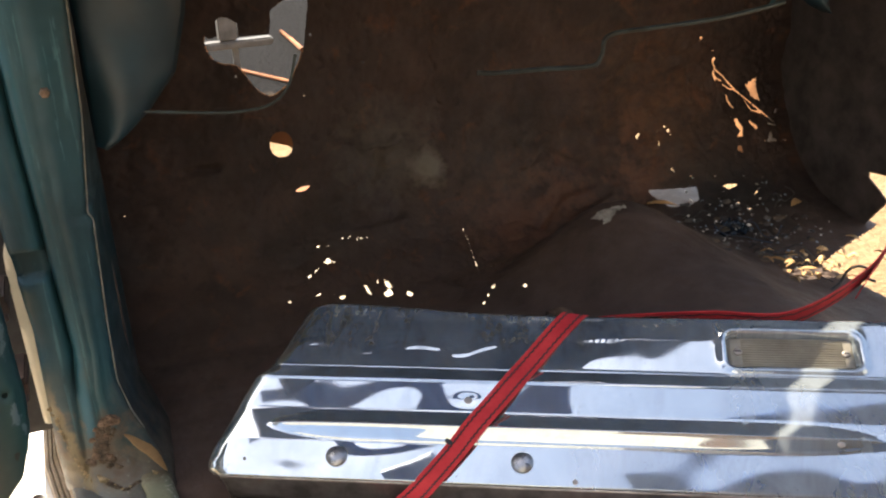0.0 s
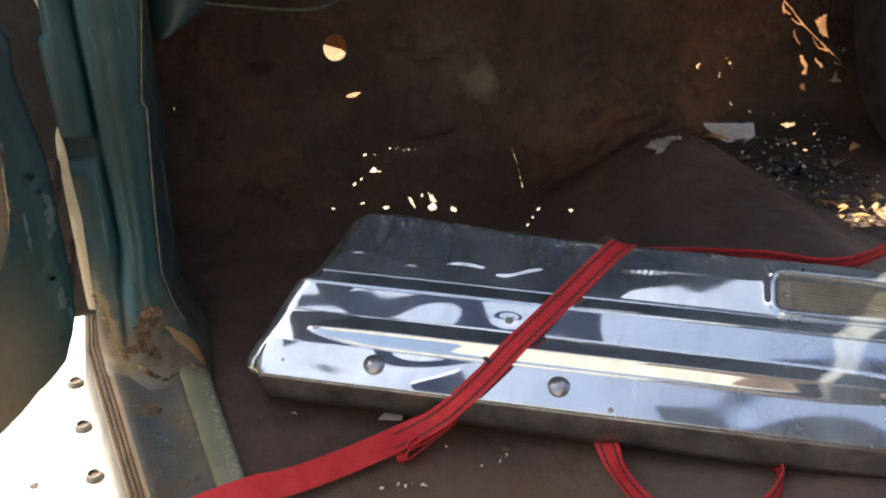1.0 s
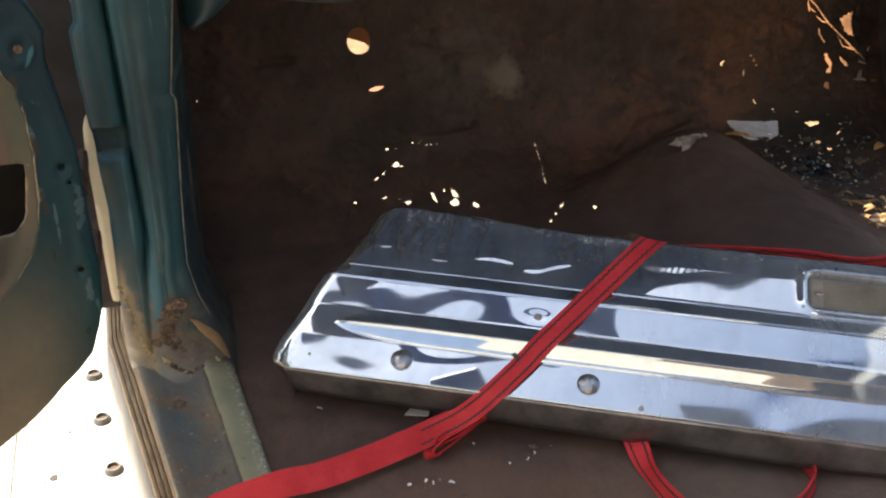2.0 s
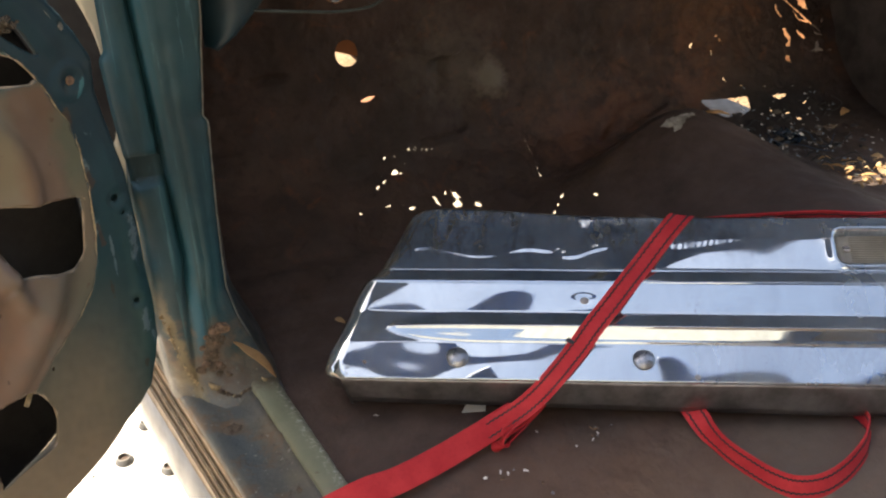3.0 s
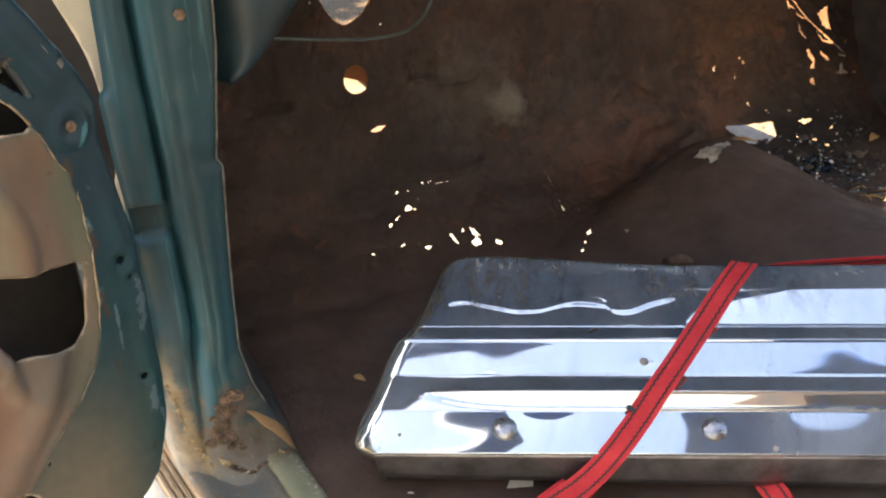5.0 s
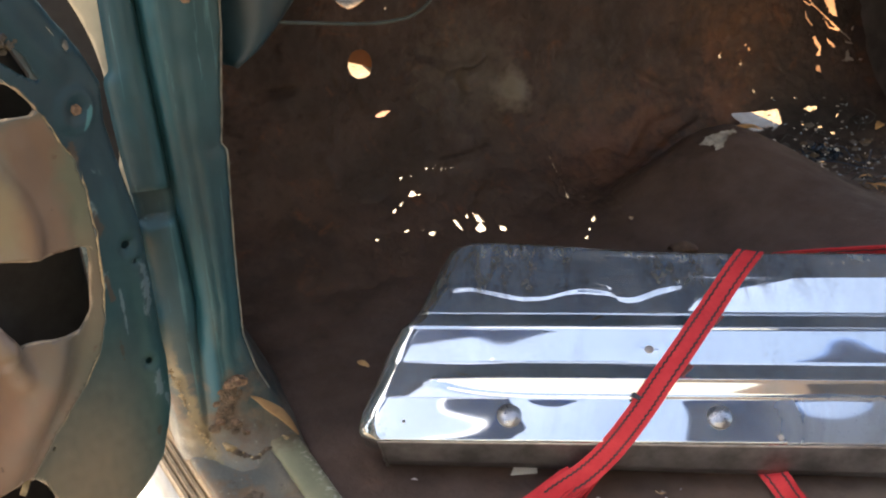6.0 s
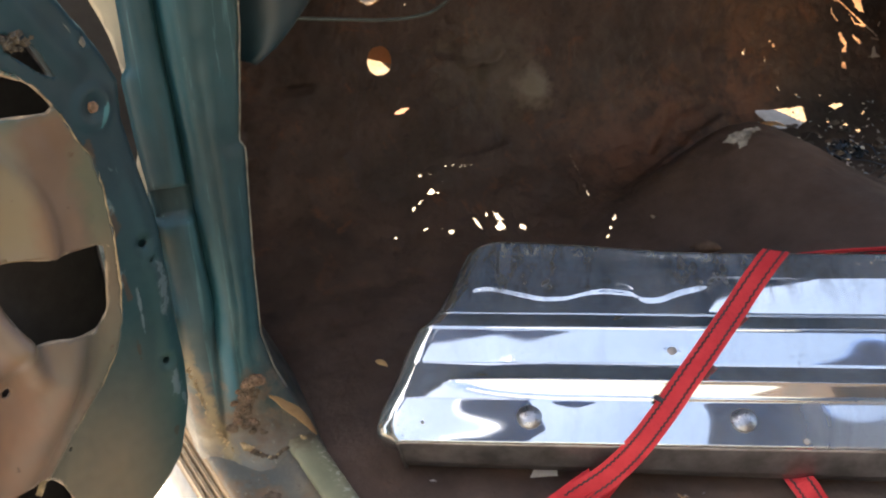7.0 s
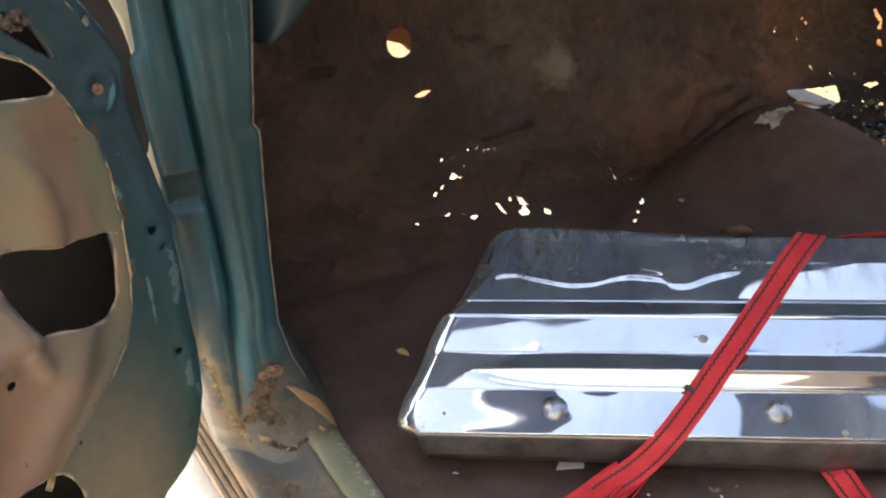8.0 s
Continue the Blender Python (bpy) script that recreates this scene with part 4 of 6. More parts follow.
part("hinge_bolt", disc_bm(0.006, 0.010, frame_of((0.052, 1.082, 0.536), (0, -1, 0)), 6), RUSTBOLT, pillar, "rusted hinge bolt")
part("washer", disc_bm(0.009, 0.003, frame_of((0.052, 1.085, 0.546), (0, -1, 0.1)), 18), BOLT, pillar, "grey washer")


def sill_edges(y):
    return -0.042 + 0.14 * min(0.7, max(-0.1, 1.11 - y)), 0.108 + 0.07 * min(0.7, max(-0.1, 1.07 - y))


def sill_ring(y):
    """Section of the sill at y, from the outer rocker over the ridged step to the shallow channel."""
    xo, xi = sill_edges(y)
    w = xi - xo
    lump = lambda x: 0.0024 * noise.fractal((x * 45, y * 45, 2), 0.6, 2, 3)  # noqa: E731
    pts = [(0.02, -0.13), (-0.07, -0.095), (0.0, -0.036), (0.012, -0.034), (0.016, -0.026), (0.042, -0.025), (0.046, -0.031), (0.054, -0.031), (0.058, -0.018), (0.084, -0.017), (0.088, -0.023), (0.096, -0.023), (0.100, -0.010), (0.124, -0.009), (0.128, -0.014), (0.134, -0.014), (0.138, 0.001), (0.150, 0.003),
           (0.175, 0.010), (0.24, 0.011), (0.34, 0.007), (0.46, 0.006), (0.58, 0.008), (0.68, 0.012), (0.72, 0.017)]
    return [Vector((xo + w * u, y, z + (lump(xo + w * u) if u > 0.16 else 0.0))) for u, z in pts]


def flange_ring(y):
    xo, xi = sill_edges(y)
    lump = lambda x: 0.0012 * noise.fractal((x * 60, y * 60, 9), 0.6, 2, 3)  # noqa: E731
    w = (xi - xo) * 0.28
    pts = [(1.0, 0.017), (0.88, 0.022), (0.6, 0.021), (0.3, 0.020), (0.12, 0.018), (0.02, 0.011), (0.0, -0.012)]
    return [Vector((xi - w * u, y, z + lump(xi - w * u))) for u, z in pts]


sill = thing("door_sill", "scuffed blue-grey and pale green door sill with rust patches", "sill")
SY = np.linspace(1.55, -0.5, 280)
loft("rocker", [sill_ring(y)[17:] for y in SY], SILL, sill, thick=0.003)
loft("ridged_step", [sill_ring(y)[2:18] for y in SY], STEPMAT, sill, "ridged tan and brown outer step", thick=0.001, smooth=False)
loft("rocker_panel", [sill_ring(y)[:3] for y in SY], ROCKER, sill, "pale grey rocker face", thick=0.003)
loft("inner_flange", [flange_ring(y) for y in SY], FLANGE, sill, "flaking pale green inner flange", thick=0.003)


def crust(name, centre, r, seed, mat, label, squash=0.35, stretch=1.0, flat=1.0):
    """A ragged lump of flaked rust or dirt lying on metal."""
    bm = bmesh.new()
    bmesh.ops.create_icosphere(bm, subdivisions=3, radius=1)
    for v in bm.verts:
        p = v.co.copy()
        v.co = p * (1 + 0.42 * noise.fractal(p * 2.1 + Vector((seed, 0, 0)), 0.5, 2, 4))
        v.co.x *= r * stretch
        v.co.y *= r * flat
        v.co.z *= r * squash
    me = bpy.data.meshes.new(name)
    bm.transform(Matrix.Translation(centre))
    bm.to_mesh(me)
    bm.free()
    me.materials.append(mat)
    return tagged(new(name, me), label, "rust flake", "rust lumps on the sill")


def foot_y(z):
    return 1.0808 - 0.05 * max(0.0, 1 - z / 0.07) ** 2.2


lumps = random.Random(11)
# a crumbling strip of rust runs down the foot, with a larger scab at its head
for k in range(64):
    w = (k + lumps.random()) / 64
    z = 0.094 - 0.048 * w
    x = 0.040 - 0.016 * w + lumps.gauss(0, 0.0055)
    crust("rust_lump", (x, foot_y(z) - 0.0012, z), lumps.uniform(0.0016, 0.0048), k, FLAKE if k % 4 else RUSTBOLT, "crumbling brown rust on the pillar foot", lumps.uniform(0.7, 1.4), lumps.uniform(0.7, 1.5), 0.55)
for k, (x, z, r) in enumerate(((0.046, 0.103, 0.0095), (0.040, 0.101, 0.007), (0.053, 0.100, 0.007), (0.022, 0.0545, 0.005), (0.030, 0.048, 0.005), (0.041, 0.046, 0.0045), (0.036, 0.040, 0.004))):
    crust("rust_lump", (x, foot_y(z) - 0.0025, z), r, 50 + k, RUSTBOLT if k < 4 else FLAKE, "crumbling brown rust scab at the pillar foot", 0.8, 1.15, 0.5)
# broken edge of the foot over the sill
for k in range(40):
    w = (k + lumps.random()) / 40
    x = 0.028 + 0.040 * w
    z = float(np.interp(x, (0.028, 0.045, 0.053, 0.066), (0.024, 0.0160, 0.0135, 0.0180)))
    crust("rust_lump", (x, foot_y(z) - 0.0025 + lumps.gauss(0, 0.0018), z), lumps.uniform(0.0010, 0.0028), 130 + k, FLAKE if k % 9 else YELLOWED, "broken rusty edge of the pillar foot", 0.8, lumps.uniform(0.8, 1.7), 0.7)
for k in range(70):
    w = (k + lumps.random()) / 70
    z = 0.135 - 0.112 * w
    x = float(np.interp(z, (0.024, 0.029, 0.057, 0.085, 0.116, 0.14), (0.010, 0.006, -0.006, -0.010, -0.017, -0.02)))
    r = lumps.uniform(0.0005, 0.0015)
    crust("sealer_crumb", (x + lumps.gauss(0, 0.0016), foot_y(z) + 0.0075, z), r, 80 + k, YELLOWED, "yellowed crumb of old sealer on the pillar foot", 1.2, lumps.uniform(0.7, 1.6), 0.6)
for k, (x, y) in enumerate(((0.030, 0.990), (0.079, 0.846), (0.075, 0.904))):
    crust("rust_lump", (x, y, 0.0085), 0.009 - 0.001 * k, 40 + k, FLAKE, "flat brown rust scab on the sill", 0.18, 1.2)
for x, z, a, mat in ((0.0255, 0.0305, 0.0075, YELLOWED), (0.0475, 0.0395, 0.005, FLAKE), (0.090, 0.024, 0.004, YELLOWED)):
    m = Matrix.Translation((x, foot_y(z) - 0.006, z)) @ look((0, 0, 0), (0.1, 0.85, -0.5)) @ pose(0, 0, 0, 8, -12, 18)
    fl = mesh_object("paint_chip", [m @ Vector(p) for p in ((-a * 0.7, a, 0), (-a * 0.2, a * 0.9, 0.0015), (a * 0.3, a * 0.1, 0.001), (a * 0.9, -a * 0.8, 0), (0, -a * 0.9, 0.002), (-a * 0.8, -a * 0.4, 0.001))], [(0, 1, 2, 5), (2, 3, 4, 5)], mat, thick=0.0008)
    tagged(fl, "curled flake of old paint at the pillar foot", "flake", "paint flakes")


# ---- the door, standing ajar ----
DOOR_ANGLE = radians(55)
DOOR_ORIGIN = Vector((-0.0059, 1.0024, 0))
DOOR_ALONG = Vector((-math.sin(DOOR_ANGLE), -math.cos(DOOR_ANGLE), 0))
DOOR_IN = Vector((math.cos(DOOR_ANGLE), -math.sin(DOOR_ANGLE), 0))
EDGE_Z = (0.03, 0.05, 0.066, 0.072, 0.085, 0.100, 0.108, 0.121, 0.149, 0.174, 0.214, 0.30, 0.37, 0.40, 0.435, 0.468, 0.498, 0.522, 0.553, 0.65, 0.80)
EDGE_A = (1.05, 0.24, 0.175, 0.150, 0.118, 0.093, 0.073, 0.054, 0.040, 0.032, 0.029, 0.031, 0.032, 0.037, 0.043, 0.048, 0.044, 0.055, 0.074, 0.14, 0.25)
SEAM_Z = (0.0, 0.10, 0.15, 0.204, 0.235, 0.252, 0.274, 0.30, 0.326, 0.377, 0.423, 0.448, 0.468, 0.491, 0.53, 0.56, 0.60, 0.80)
SEAM_A = (0.34, 0.29, 0.245, 0.200, 0.153, 0.127, 0.106, 0.095, 0.089, 0.085, 0.086, 0.090, 0.101, 0.110, 0.138, 0.19, 0.27, 0.32)


DOOR_DOTS = [(0.057, 0.355, 0.0046), (0.0515, 0.336, 0.0028), (0.055, 0.230, 0.0042), (0.074, 0.538, 0.0028), (0.211, 0.294, 0.0042), (0.174, 0.213, 0.0028)]


def door_relief(a, z):
    """Pressed shape of the inner panel: how far it stands proud."""
    seam = np.interp(z, SEAM_Z, SEAM_A)
    r = -0.005 * smooth_step(-0.002, 0.02, a - seam)
    basin = np.hypot((a - 0.235) / 0.085, (z - 0.405) / 0.085) - 1
    r += -0.022 * (1 - smooth_step(-0.35, 0.10, basin)) + 0.004 * np.exp(-(((basin - 0.12) / 0.09) ** 2))
    strut = np.abs((a - 0.133) * 0.72 + (z - 0.30) * 0.69)
    r += 0.011 * np.exp(-((strut / 0.016) ** 2)) * smooth_step(0.12, 0.16, a)
    bar = np.abs(a - 0.197 - 0.25 * (z - 0.35))
    r += 0.010 * np.exp(-((bar / 0.010) ** 2)) * smooth_step(0.27, 0.30, z) * (1 - smooth_step(0.42, 0.46, z))
    # raised collar round the bolt and a pressed bead down the edge strip
    r += 0.0032 * np.exp(-(((np.hypot(a - 0.080, z - 0.487) - 0.014) / 0.0045) ** 2))
    edge = np.interp(z, EDGE_Z, EDGE_A)
    r += 0.0026 * np.exp(-(((a - edge - 0.021) / 0.0065) ** 2)) * smooth_step(0.16, 0.22, z) * (1 - smooth_step(0.40, 0.46, z))
    r += 0.0030 * np.exp(-(((a - edge - 0.036) / 0.009) ** 2)) * smooth_step(0.50, 0.53, z)
    for ca, cz, cr in DOOR_DOTS[:4]:
        far = np.hypot(a - ca, z - cz)
        r += -0.0034 * np.exp(-((far / (1.7 * cr)) ** 2)) + 0.0012 * np.exp(-(((far - 2.6 * cr) / (0.7 * cr)) ** 2))
    return r + 0.0016 * noisy(a, z, 12, 8.0)


def door_place(a, z):
    r = door_relief(a, z)
    e = a - np.interp(z, EDGE_Z, EDGE_A)
    r = r - 0.010 * np.clip(1 - e / 0.010, 0, 1) ** 2
    out = np.empty(a.shape + (3,))
    for k in range(3):
        out[..., k] = DOOR_ORIGIN[k] + DOOR_ALONG[k] * a + DOOR_IN[k] * r
    out[..., 2] = z
    return out


DOOR_HOLES = [
    ([(0.0935, 0.371), (0.095, 0.350), (0.101, 0.317), (0.108, 0.306), (0.122, 0.299), (0.162, 0.312), (0.182, 0.320), (0.189, 0.345), (0.186, 0.380), (0.171, 0.387), (0.142, 0.382)], 0.0),
    ([(0.114, 0.500), (0.117, 0.4955), (0.124, 0.4935), (0.159, 0.501), (0.21, 0.51), (0.21, 0.575), (0.149, 0.534), (0.130, 0.522)], 0.0),
    ([(0.1085, 0.520), (0.117, 0.525), (0.142, 0.548), (0.146, 0.562), (0.124, 0.549), (0.115, 0.539)], 0.001),
    ([(0.182, 0.165), (0.192, 0.130), (0.26, 0.120), (0.26, 0.205), (0.222, 0.208), (0.204, 0.205), (0.190, 0.190)], 0.0),
    ([(0.205, 0.40), (0.208, 0.33), (0.26, 0.33), (0.26, 0.42)], 0.0),
]


def door_solid(a, z):
    f = (a - np.interp(z, EDGE_Z, EDGE_A)) + 0.0006 * noisy(a, z, 90, 3.0)
    f = np.minimum(f, z - 0.035)
    for pts, r in DOOR_HOLES:
        area = sum(p[0] * q[1] - q[0] * p[1] for p, q in zip(pts, pts[1:] + pts[:1]))
        f = np.minimum(f, blob(a, z, pts if area > 0 else pts[::-1], r) + 0.0008 * noisy(a, z, 60, 5.0))
    for ca, cz, r in DOOR_DOTS:
        f = np.minimum(f, np.hypot(a - ca, z - cz) - r)
    return f


door = thing("door", "open cab door, stripped inside, faded beige and worn blue paint", "door")
AS = np.r_[np.arange(0.02, 0.30, 0.0028), np.linspace(0.305, 1.02, 30)]
ZS = np.r_[np.arange(0.034, 0.13, 0.0016), np.arange(0.131, 0.72, 0.0036)]
clipped_sheet("edge_panel", door_place, AS, ZS, lambda a, z: np.minimum(door_solid(a, z), np.interp(z, SEAM_Z, SEAM_A) + 0.002 * noisy(a, z, 40, 1.0) - a), EDGE, door, "worn blue edge of the door shell")
clipped_sheet("inner_panel", door_place, AS, ZS, lambda a, z: np.minimum(door_solid(a, z), a - np.interp(z, SEAM_Z, SEAM_A) - 0.002 * noisy(a, z, 40, 1.0)), PANEL, door, "faded beige inner panel with access holes")


def door_outer(a, z):
    out = np.empty(a.shape + (3,))
    for k in range(3):
        out[..., k] = DOOR_ORIGIN[k] + DOOR_ALONG[k] * a - DOOR_IN[k] * (0.075 + 0.0 * a)
    out[..., 2] = z
    return out


# the shell is coloured near black inside in place of shade
clipped_sheet("outer_skin", door_outer, np.linspace(0.0, 1.02, 160), np.linspace(0.034, 0.72, 150), lambda a, z: a - np.interp(z, EDGE_Z, EDGE_A) - 0.016, GAPSHADE, door, "inside of the outer skin, near black for shade")
floor_of_door = []
for a in np.linspace(0.24, 1.02, 20):
    floor_of_door.append([DOOR_ORIGIN + DOOR_ALONG * a + DOOR_IN * d + Vector((0, 0, 0.038)) for d in (-0.075, -0.04, -0.008)])
loft("door_bottom", floor_of_door, GAPSHADE, door, "bottom of the door shell, near black for shade", thick=0.002)
rim = []
for z in np.r_[np.linspace(0.036, 0.076, 30), np.linspace(0.078, 0.72, 120)]:
    a = np.interp(z, EDGE_Z, EDGE_A)
    rim.append([DOOR_ORIGIN + DOOR_ALONG * (a + o) + DOOR_IN * d + Vector((0, 0, z)) for o, d in ((0.0005, -0.010), (-0.001, -0.016), (0.002, -0.045), (0.012, -0.075))])
loft("edge_fold", rim, EDGE, door, thick=0.002)
band = []
for z in np.linspace(0.497, 0.70, 50):
    a, w = np.interp(z, EDGE_Z, EDGE_A), 0.011 * min(1.0, (z - 0.490) / 0.02)
    band.append([DOOR_ORIGIN + DOOR_ALONG * (a + o) + DOOR_IN * d + Vector((0, 0, z)) for o, d in ((0.001, -0.009), (0.0035, -0.0035), (0.003 + 0.5 * w, -0.0002), (0.003 + w, 0.0012))])
loft("edge_band", band, WORN, door, "rubbed grey band along the door edge", thick=0.001)
m_bolt = frame_of(DOOR_ORIGIN + DOOR_ALONG * 0.080 + Vector((0, 0, 0.487)), DOOR_IN)
part("door_bolt", disc_bm(0.0048, 0.005, m_bolt, 6), RUSTBOLT, door, "rusted bolt in the door edge")
part("bolt_collar", disc_bm(0.010, 0.0012, m_bolt, 20), EDGE, door)
# rolled lips round the access holes
for pts, r in DOOR_HOLES[:2] + DOOR_HOLES[3:4]:
    ring = []
    n = len(pts)
    for k in range(n):
        p0, p1, p2, p3 = (np.array(pts[(k + j) % n]) for j in (-1, 0, 1, 2))
        for j in range(6):
            t = j / 6
            ring.append(0.5 * (2 * p1 + (p2 - p0) * t + (2 * p0 - 5 * p1 + 4 * p2 - p3) * t * t + (3 * p1 - p0 - 3 * p2 + p3) * t**3))
    spots = [p for p in ring if p[0] < 0.205]
    if len(spots) < len(ring):
        cut = next(k for k in range(len(ring)) if ring[k][0] >= 0.205 and ring[(k + 1) % len(ring)][0] < 0.205)
        spots = [p for p in ring[cut + 1:] + ring[:cut + 1] if p[0] < 0.205]
    else:
        spots = ring + ring[:1]
    path = [Vector(door_place(np.array([p[0]]), np.array([p[1]]))[0]) for p in spots]
    tube("hole_lip", path, [0.0019 + 0.0007 * noise.noise((k * 0.5, 1, 0)) for k in range(len(path))], LIPTAN, door, "rolled edge of an access hole", 6)
# flaking sealer along the seam
seal = []
for z in np.linspace(0.19, 0.492, 130):
    a = np.interp(z, SEAM_Z, SEAM_A) + 0.002 * noise.fractal((z * 40, 1, 1), 0.6, 2, 3)
    w = 0.0010 + 0.0008 * noise.fractal((z * 70, 5, 1), 0.6, 2, 3)
    seal.append([DOOR_ORIGIN + DOOR_ALONG * (a + o * w) + DOOR_IN * d + Vector((0, 0, z)) for o, d in ((-1, -0.001), (-0.5, 0.0025), (0.5, 0.002), (1.3, -0.004))])
loft("sealer_bead", seal, SEALER, door, "flaking brown seam sealer")


for k, (a, z, r) in enumerate(((0.134, 0.556, 0.0052), (0.126, 0.551, 0.0035), (0.141, 0.553, 0.0042), (0.120, 0.553, 0.002), (0.129, 0.558, 0.003), (0.137, 0.549, 0.003), (0.131, 0.547, 0.0022), (0.145, 0.558, 0.003))):
    at = DOOR_ORIGIN + DOOR_ALONG * a + DOOR_IN * 0.002 + Vector((0, 0, z))
    tagged(crust("dirt_clump", at, r, 70 + k, DUSTY, "crumbly grey-brown clump of dirt caught on the door strut", 0.9, 1.0), "", "dirt", "dirt clumps")


# ---- chrome bumper lying on its back across the floor ----
Q_ST = (0.0, 0.047, 0.088, 0.132, 0.1335, 0.150, 0.200, 0.228)
N_ST = (0.0, 0.0042, 0.0052, 0.0112, 0.0110, 0.0040, 0.0042, 0.0030)


def spear(s, q):
    """The long pointed rib with its dark flank."""
    k = np.clip(np.minimum(s + 0.086, 0.655 - s) / 0.13, 0, 1)
    k = np.sqrt(1 - (1 - k) ** 2) + 1e-4
    crest, low, high = 0.0675, 0.0675 - 0.0205 * k, 0.0675 + 0.0205 * k
    up = np.minimum((q - low) / (crest - low), (high - q) / (high - crest))
    line = np.exp(-(((q - crest) / 0.0016) ** 2)) + 0.8 * np.exp(-(((q - low - 0.0022) / 0.0016) ** 2))
    return 0.0075 * k * np.clip(up, 0, 1) + 0.0006 * smooth_step(0.05, 0.4, k) * line


LAMP_S, LAMP_Q = (0.484, 0.640), (0.166, 0.210)


def bumper_n(s, q):
    n = np.interp(q, Q_ST, N_ST)
    n = n + spear(s, q)
    # narrow rolled lines along the steps
    n = n + 0.0007 * np.exp(-(((q - 0.1515) / 0.0014) ** 2)) + 0.0005 * np.exp(-(((q - 0.1305) / 0.0014) ** 2))
    # lamp recess with a raised rim
    cs, cq, hs, hq, rr = (LAMP_S[0] + LAMP_S[1]) / 2, (LAMP_Q[0] + LAMP_Q[1]) / 2, (LAMP_S[1] - LAMP_S[0]) / 2, (LAMP_Q[1] - LAMP_Q[0]) / 2, 0.009
    a, b = np.abs(s - cs) - hs + rr, np.abs(q - cq) - hq + rr
    ds = np.hypot(np.maximum(a, 0), np.maximum(b, 0)) + np.minimum(np.maximum(a, b), 0) - rr
    n = n - 0.013 * (1 - smooth_step(-0.0035, 0.0035, ds)) + 0.0035 * np.exp(-(((ds - 0.007) / 0.006) ** 2))
    n = n + (0.0002 * np.sin(s * 23 + q * 40) + 0.0004 * np.sin(s * 13.7 + 1.3 - q * 19) * np.sin(q * 31 + s * 5.1) + 0.00012 * np.sin(s * 41 - q * 63 + 0.7)) * smooth_step(-0.12, 0.0, s)
    # a long wandering crease pressed into the upper panel
    crease = np.interp(s, (-0.088, -0.080, -0.065, -0.042, -0.015, 0.017, 0.043, 0.069, 0.089, 0.110, 0.121, 0.135, 0.149, 0.172, 0.20), (0.150, 0.166, 0.181, 0.183, 0.178, 0.172, 0.173, 0.180, 0.183, 0.181, 0.180, 0.172, 0.173, 0.183, 0.190))
    deep = 0.00080 * smooth_step(-0.10, -0.07, s) * (1 - smooth_step(0.17, 0.215, s)) * (1 + 0.7 * np.exp(-(((s - 0.095) / 0.022) ** 2)) + 0.9 * (1 - smooth_step(-0.04, 0.05, s)))
    n = n + deep * np.exp(-(((q - crease) / 0.0044) ** 2))
    for cs, cq, r, h in ( (0.158, 0.106, 0.006, -0.0007), (-0.05, 0.03, 0.03, -0.0010), (0.35, 0.02, 0.03, 0.0008), (0.36, 0.11, 0.03, -0.0006)):
        n = n + h * np.exp(-(((s - cs) / (1.6 * r)) ** 2 + ((q - cq) / r) ** 2))
    return n


END_Q = np.arange(-0.03, 0.2601, 0.001)
END_S = np.interp(END_Q, (-0.03, 0.0, 0.002, 0.006, 0.012, 0.020, 0.036, 0.068, 0.112, 0.130, 0.142, 0.152, 0.195, 0.222, 0.230, 0.236, 0.240, 0.26), (-0.127, -0.142, -0.150, -0.160, -0.166, -0.1675, -0.164, -0.151, -0.135, -0.126, -0.115, -0.107, -0.084, -0.070, -0.063, -0.052, -0.044, -0.03))
END_S = np.convolve(np.pad(END_S, 6, mode="reflect", reflect_type="odd"), np.hanning(13) / np.hanning(13).sum(), "valid")


def bumper_end(q):
    return np.interp(q, END_Q, END_S)


def end_roll(q):
    """Depth and width of the rolled end: broad beside the lower panels, narrow beside the upper one."""
    return np.interp(q, (0.0, 0.012, 0.118, 0.15, 0.24), (0.004, 0.026, 0.024, 0.016, 0.015)), np.interp(q, (0.0, 0.012, 0.118, 0.15, 0.24), (0.016, 0.023, 0.022, 0.021, 0.019))


def top_edge(s):
    """The upper edge stands a little higher towards the free end."""
    return 0.013 * (1 - smooth_step(-0.04, 0.22, s))


def bumper_point(s, q, n):
    return B_BASE + B_E1 * s + B_F * q + B_N * n


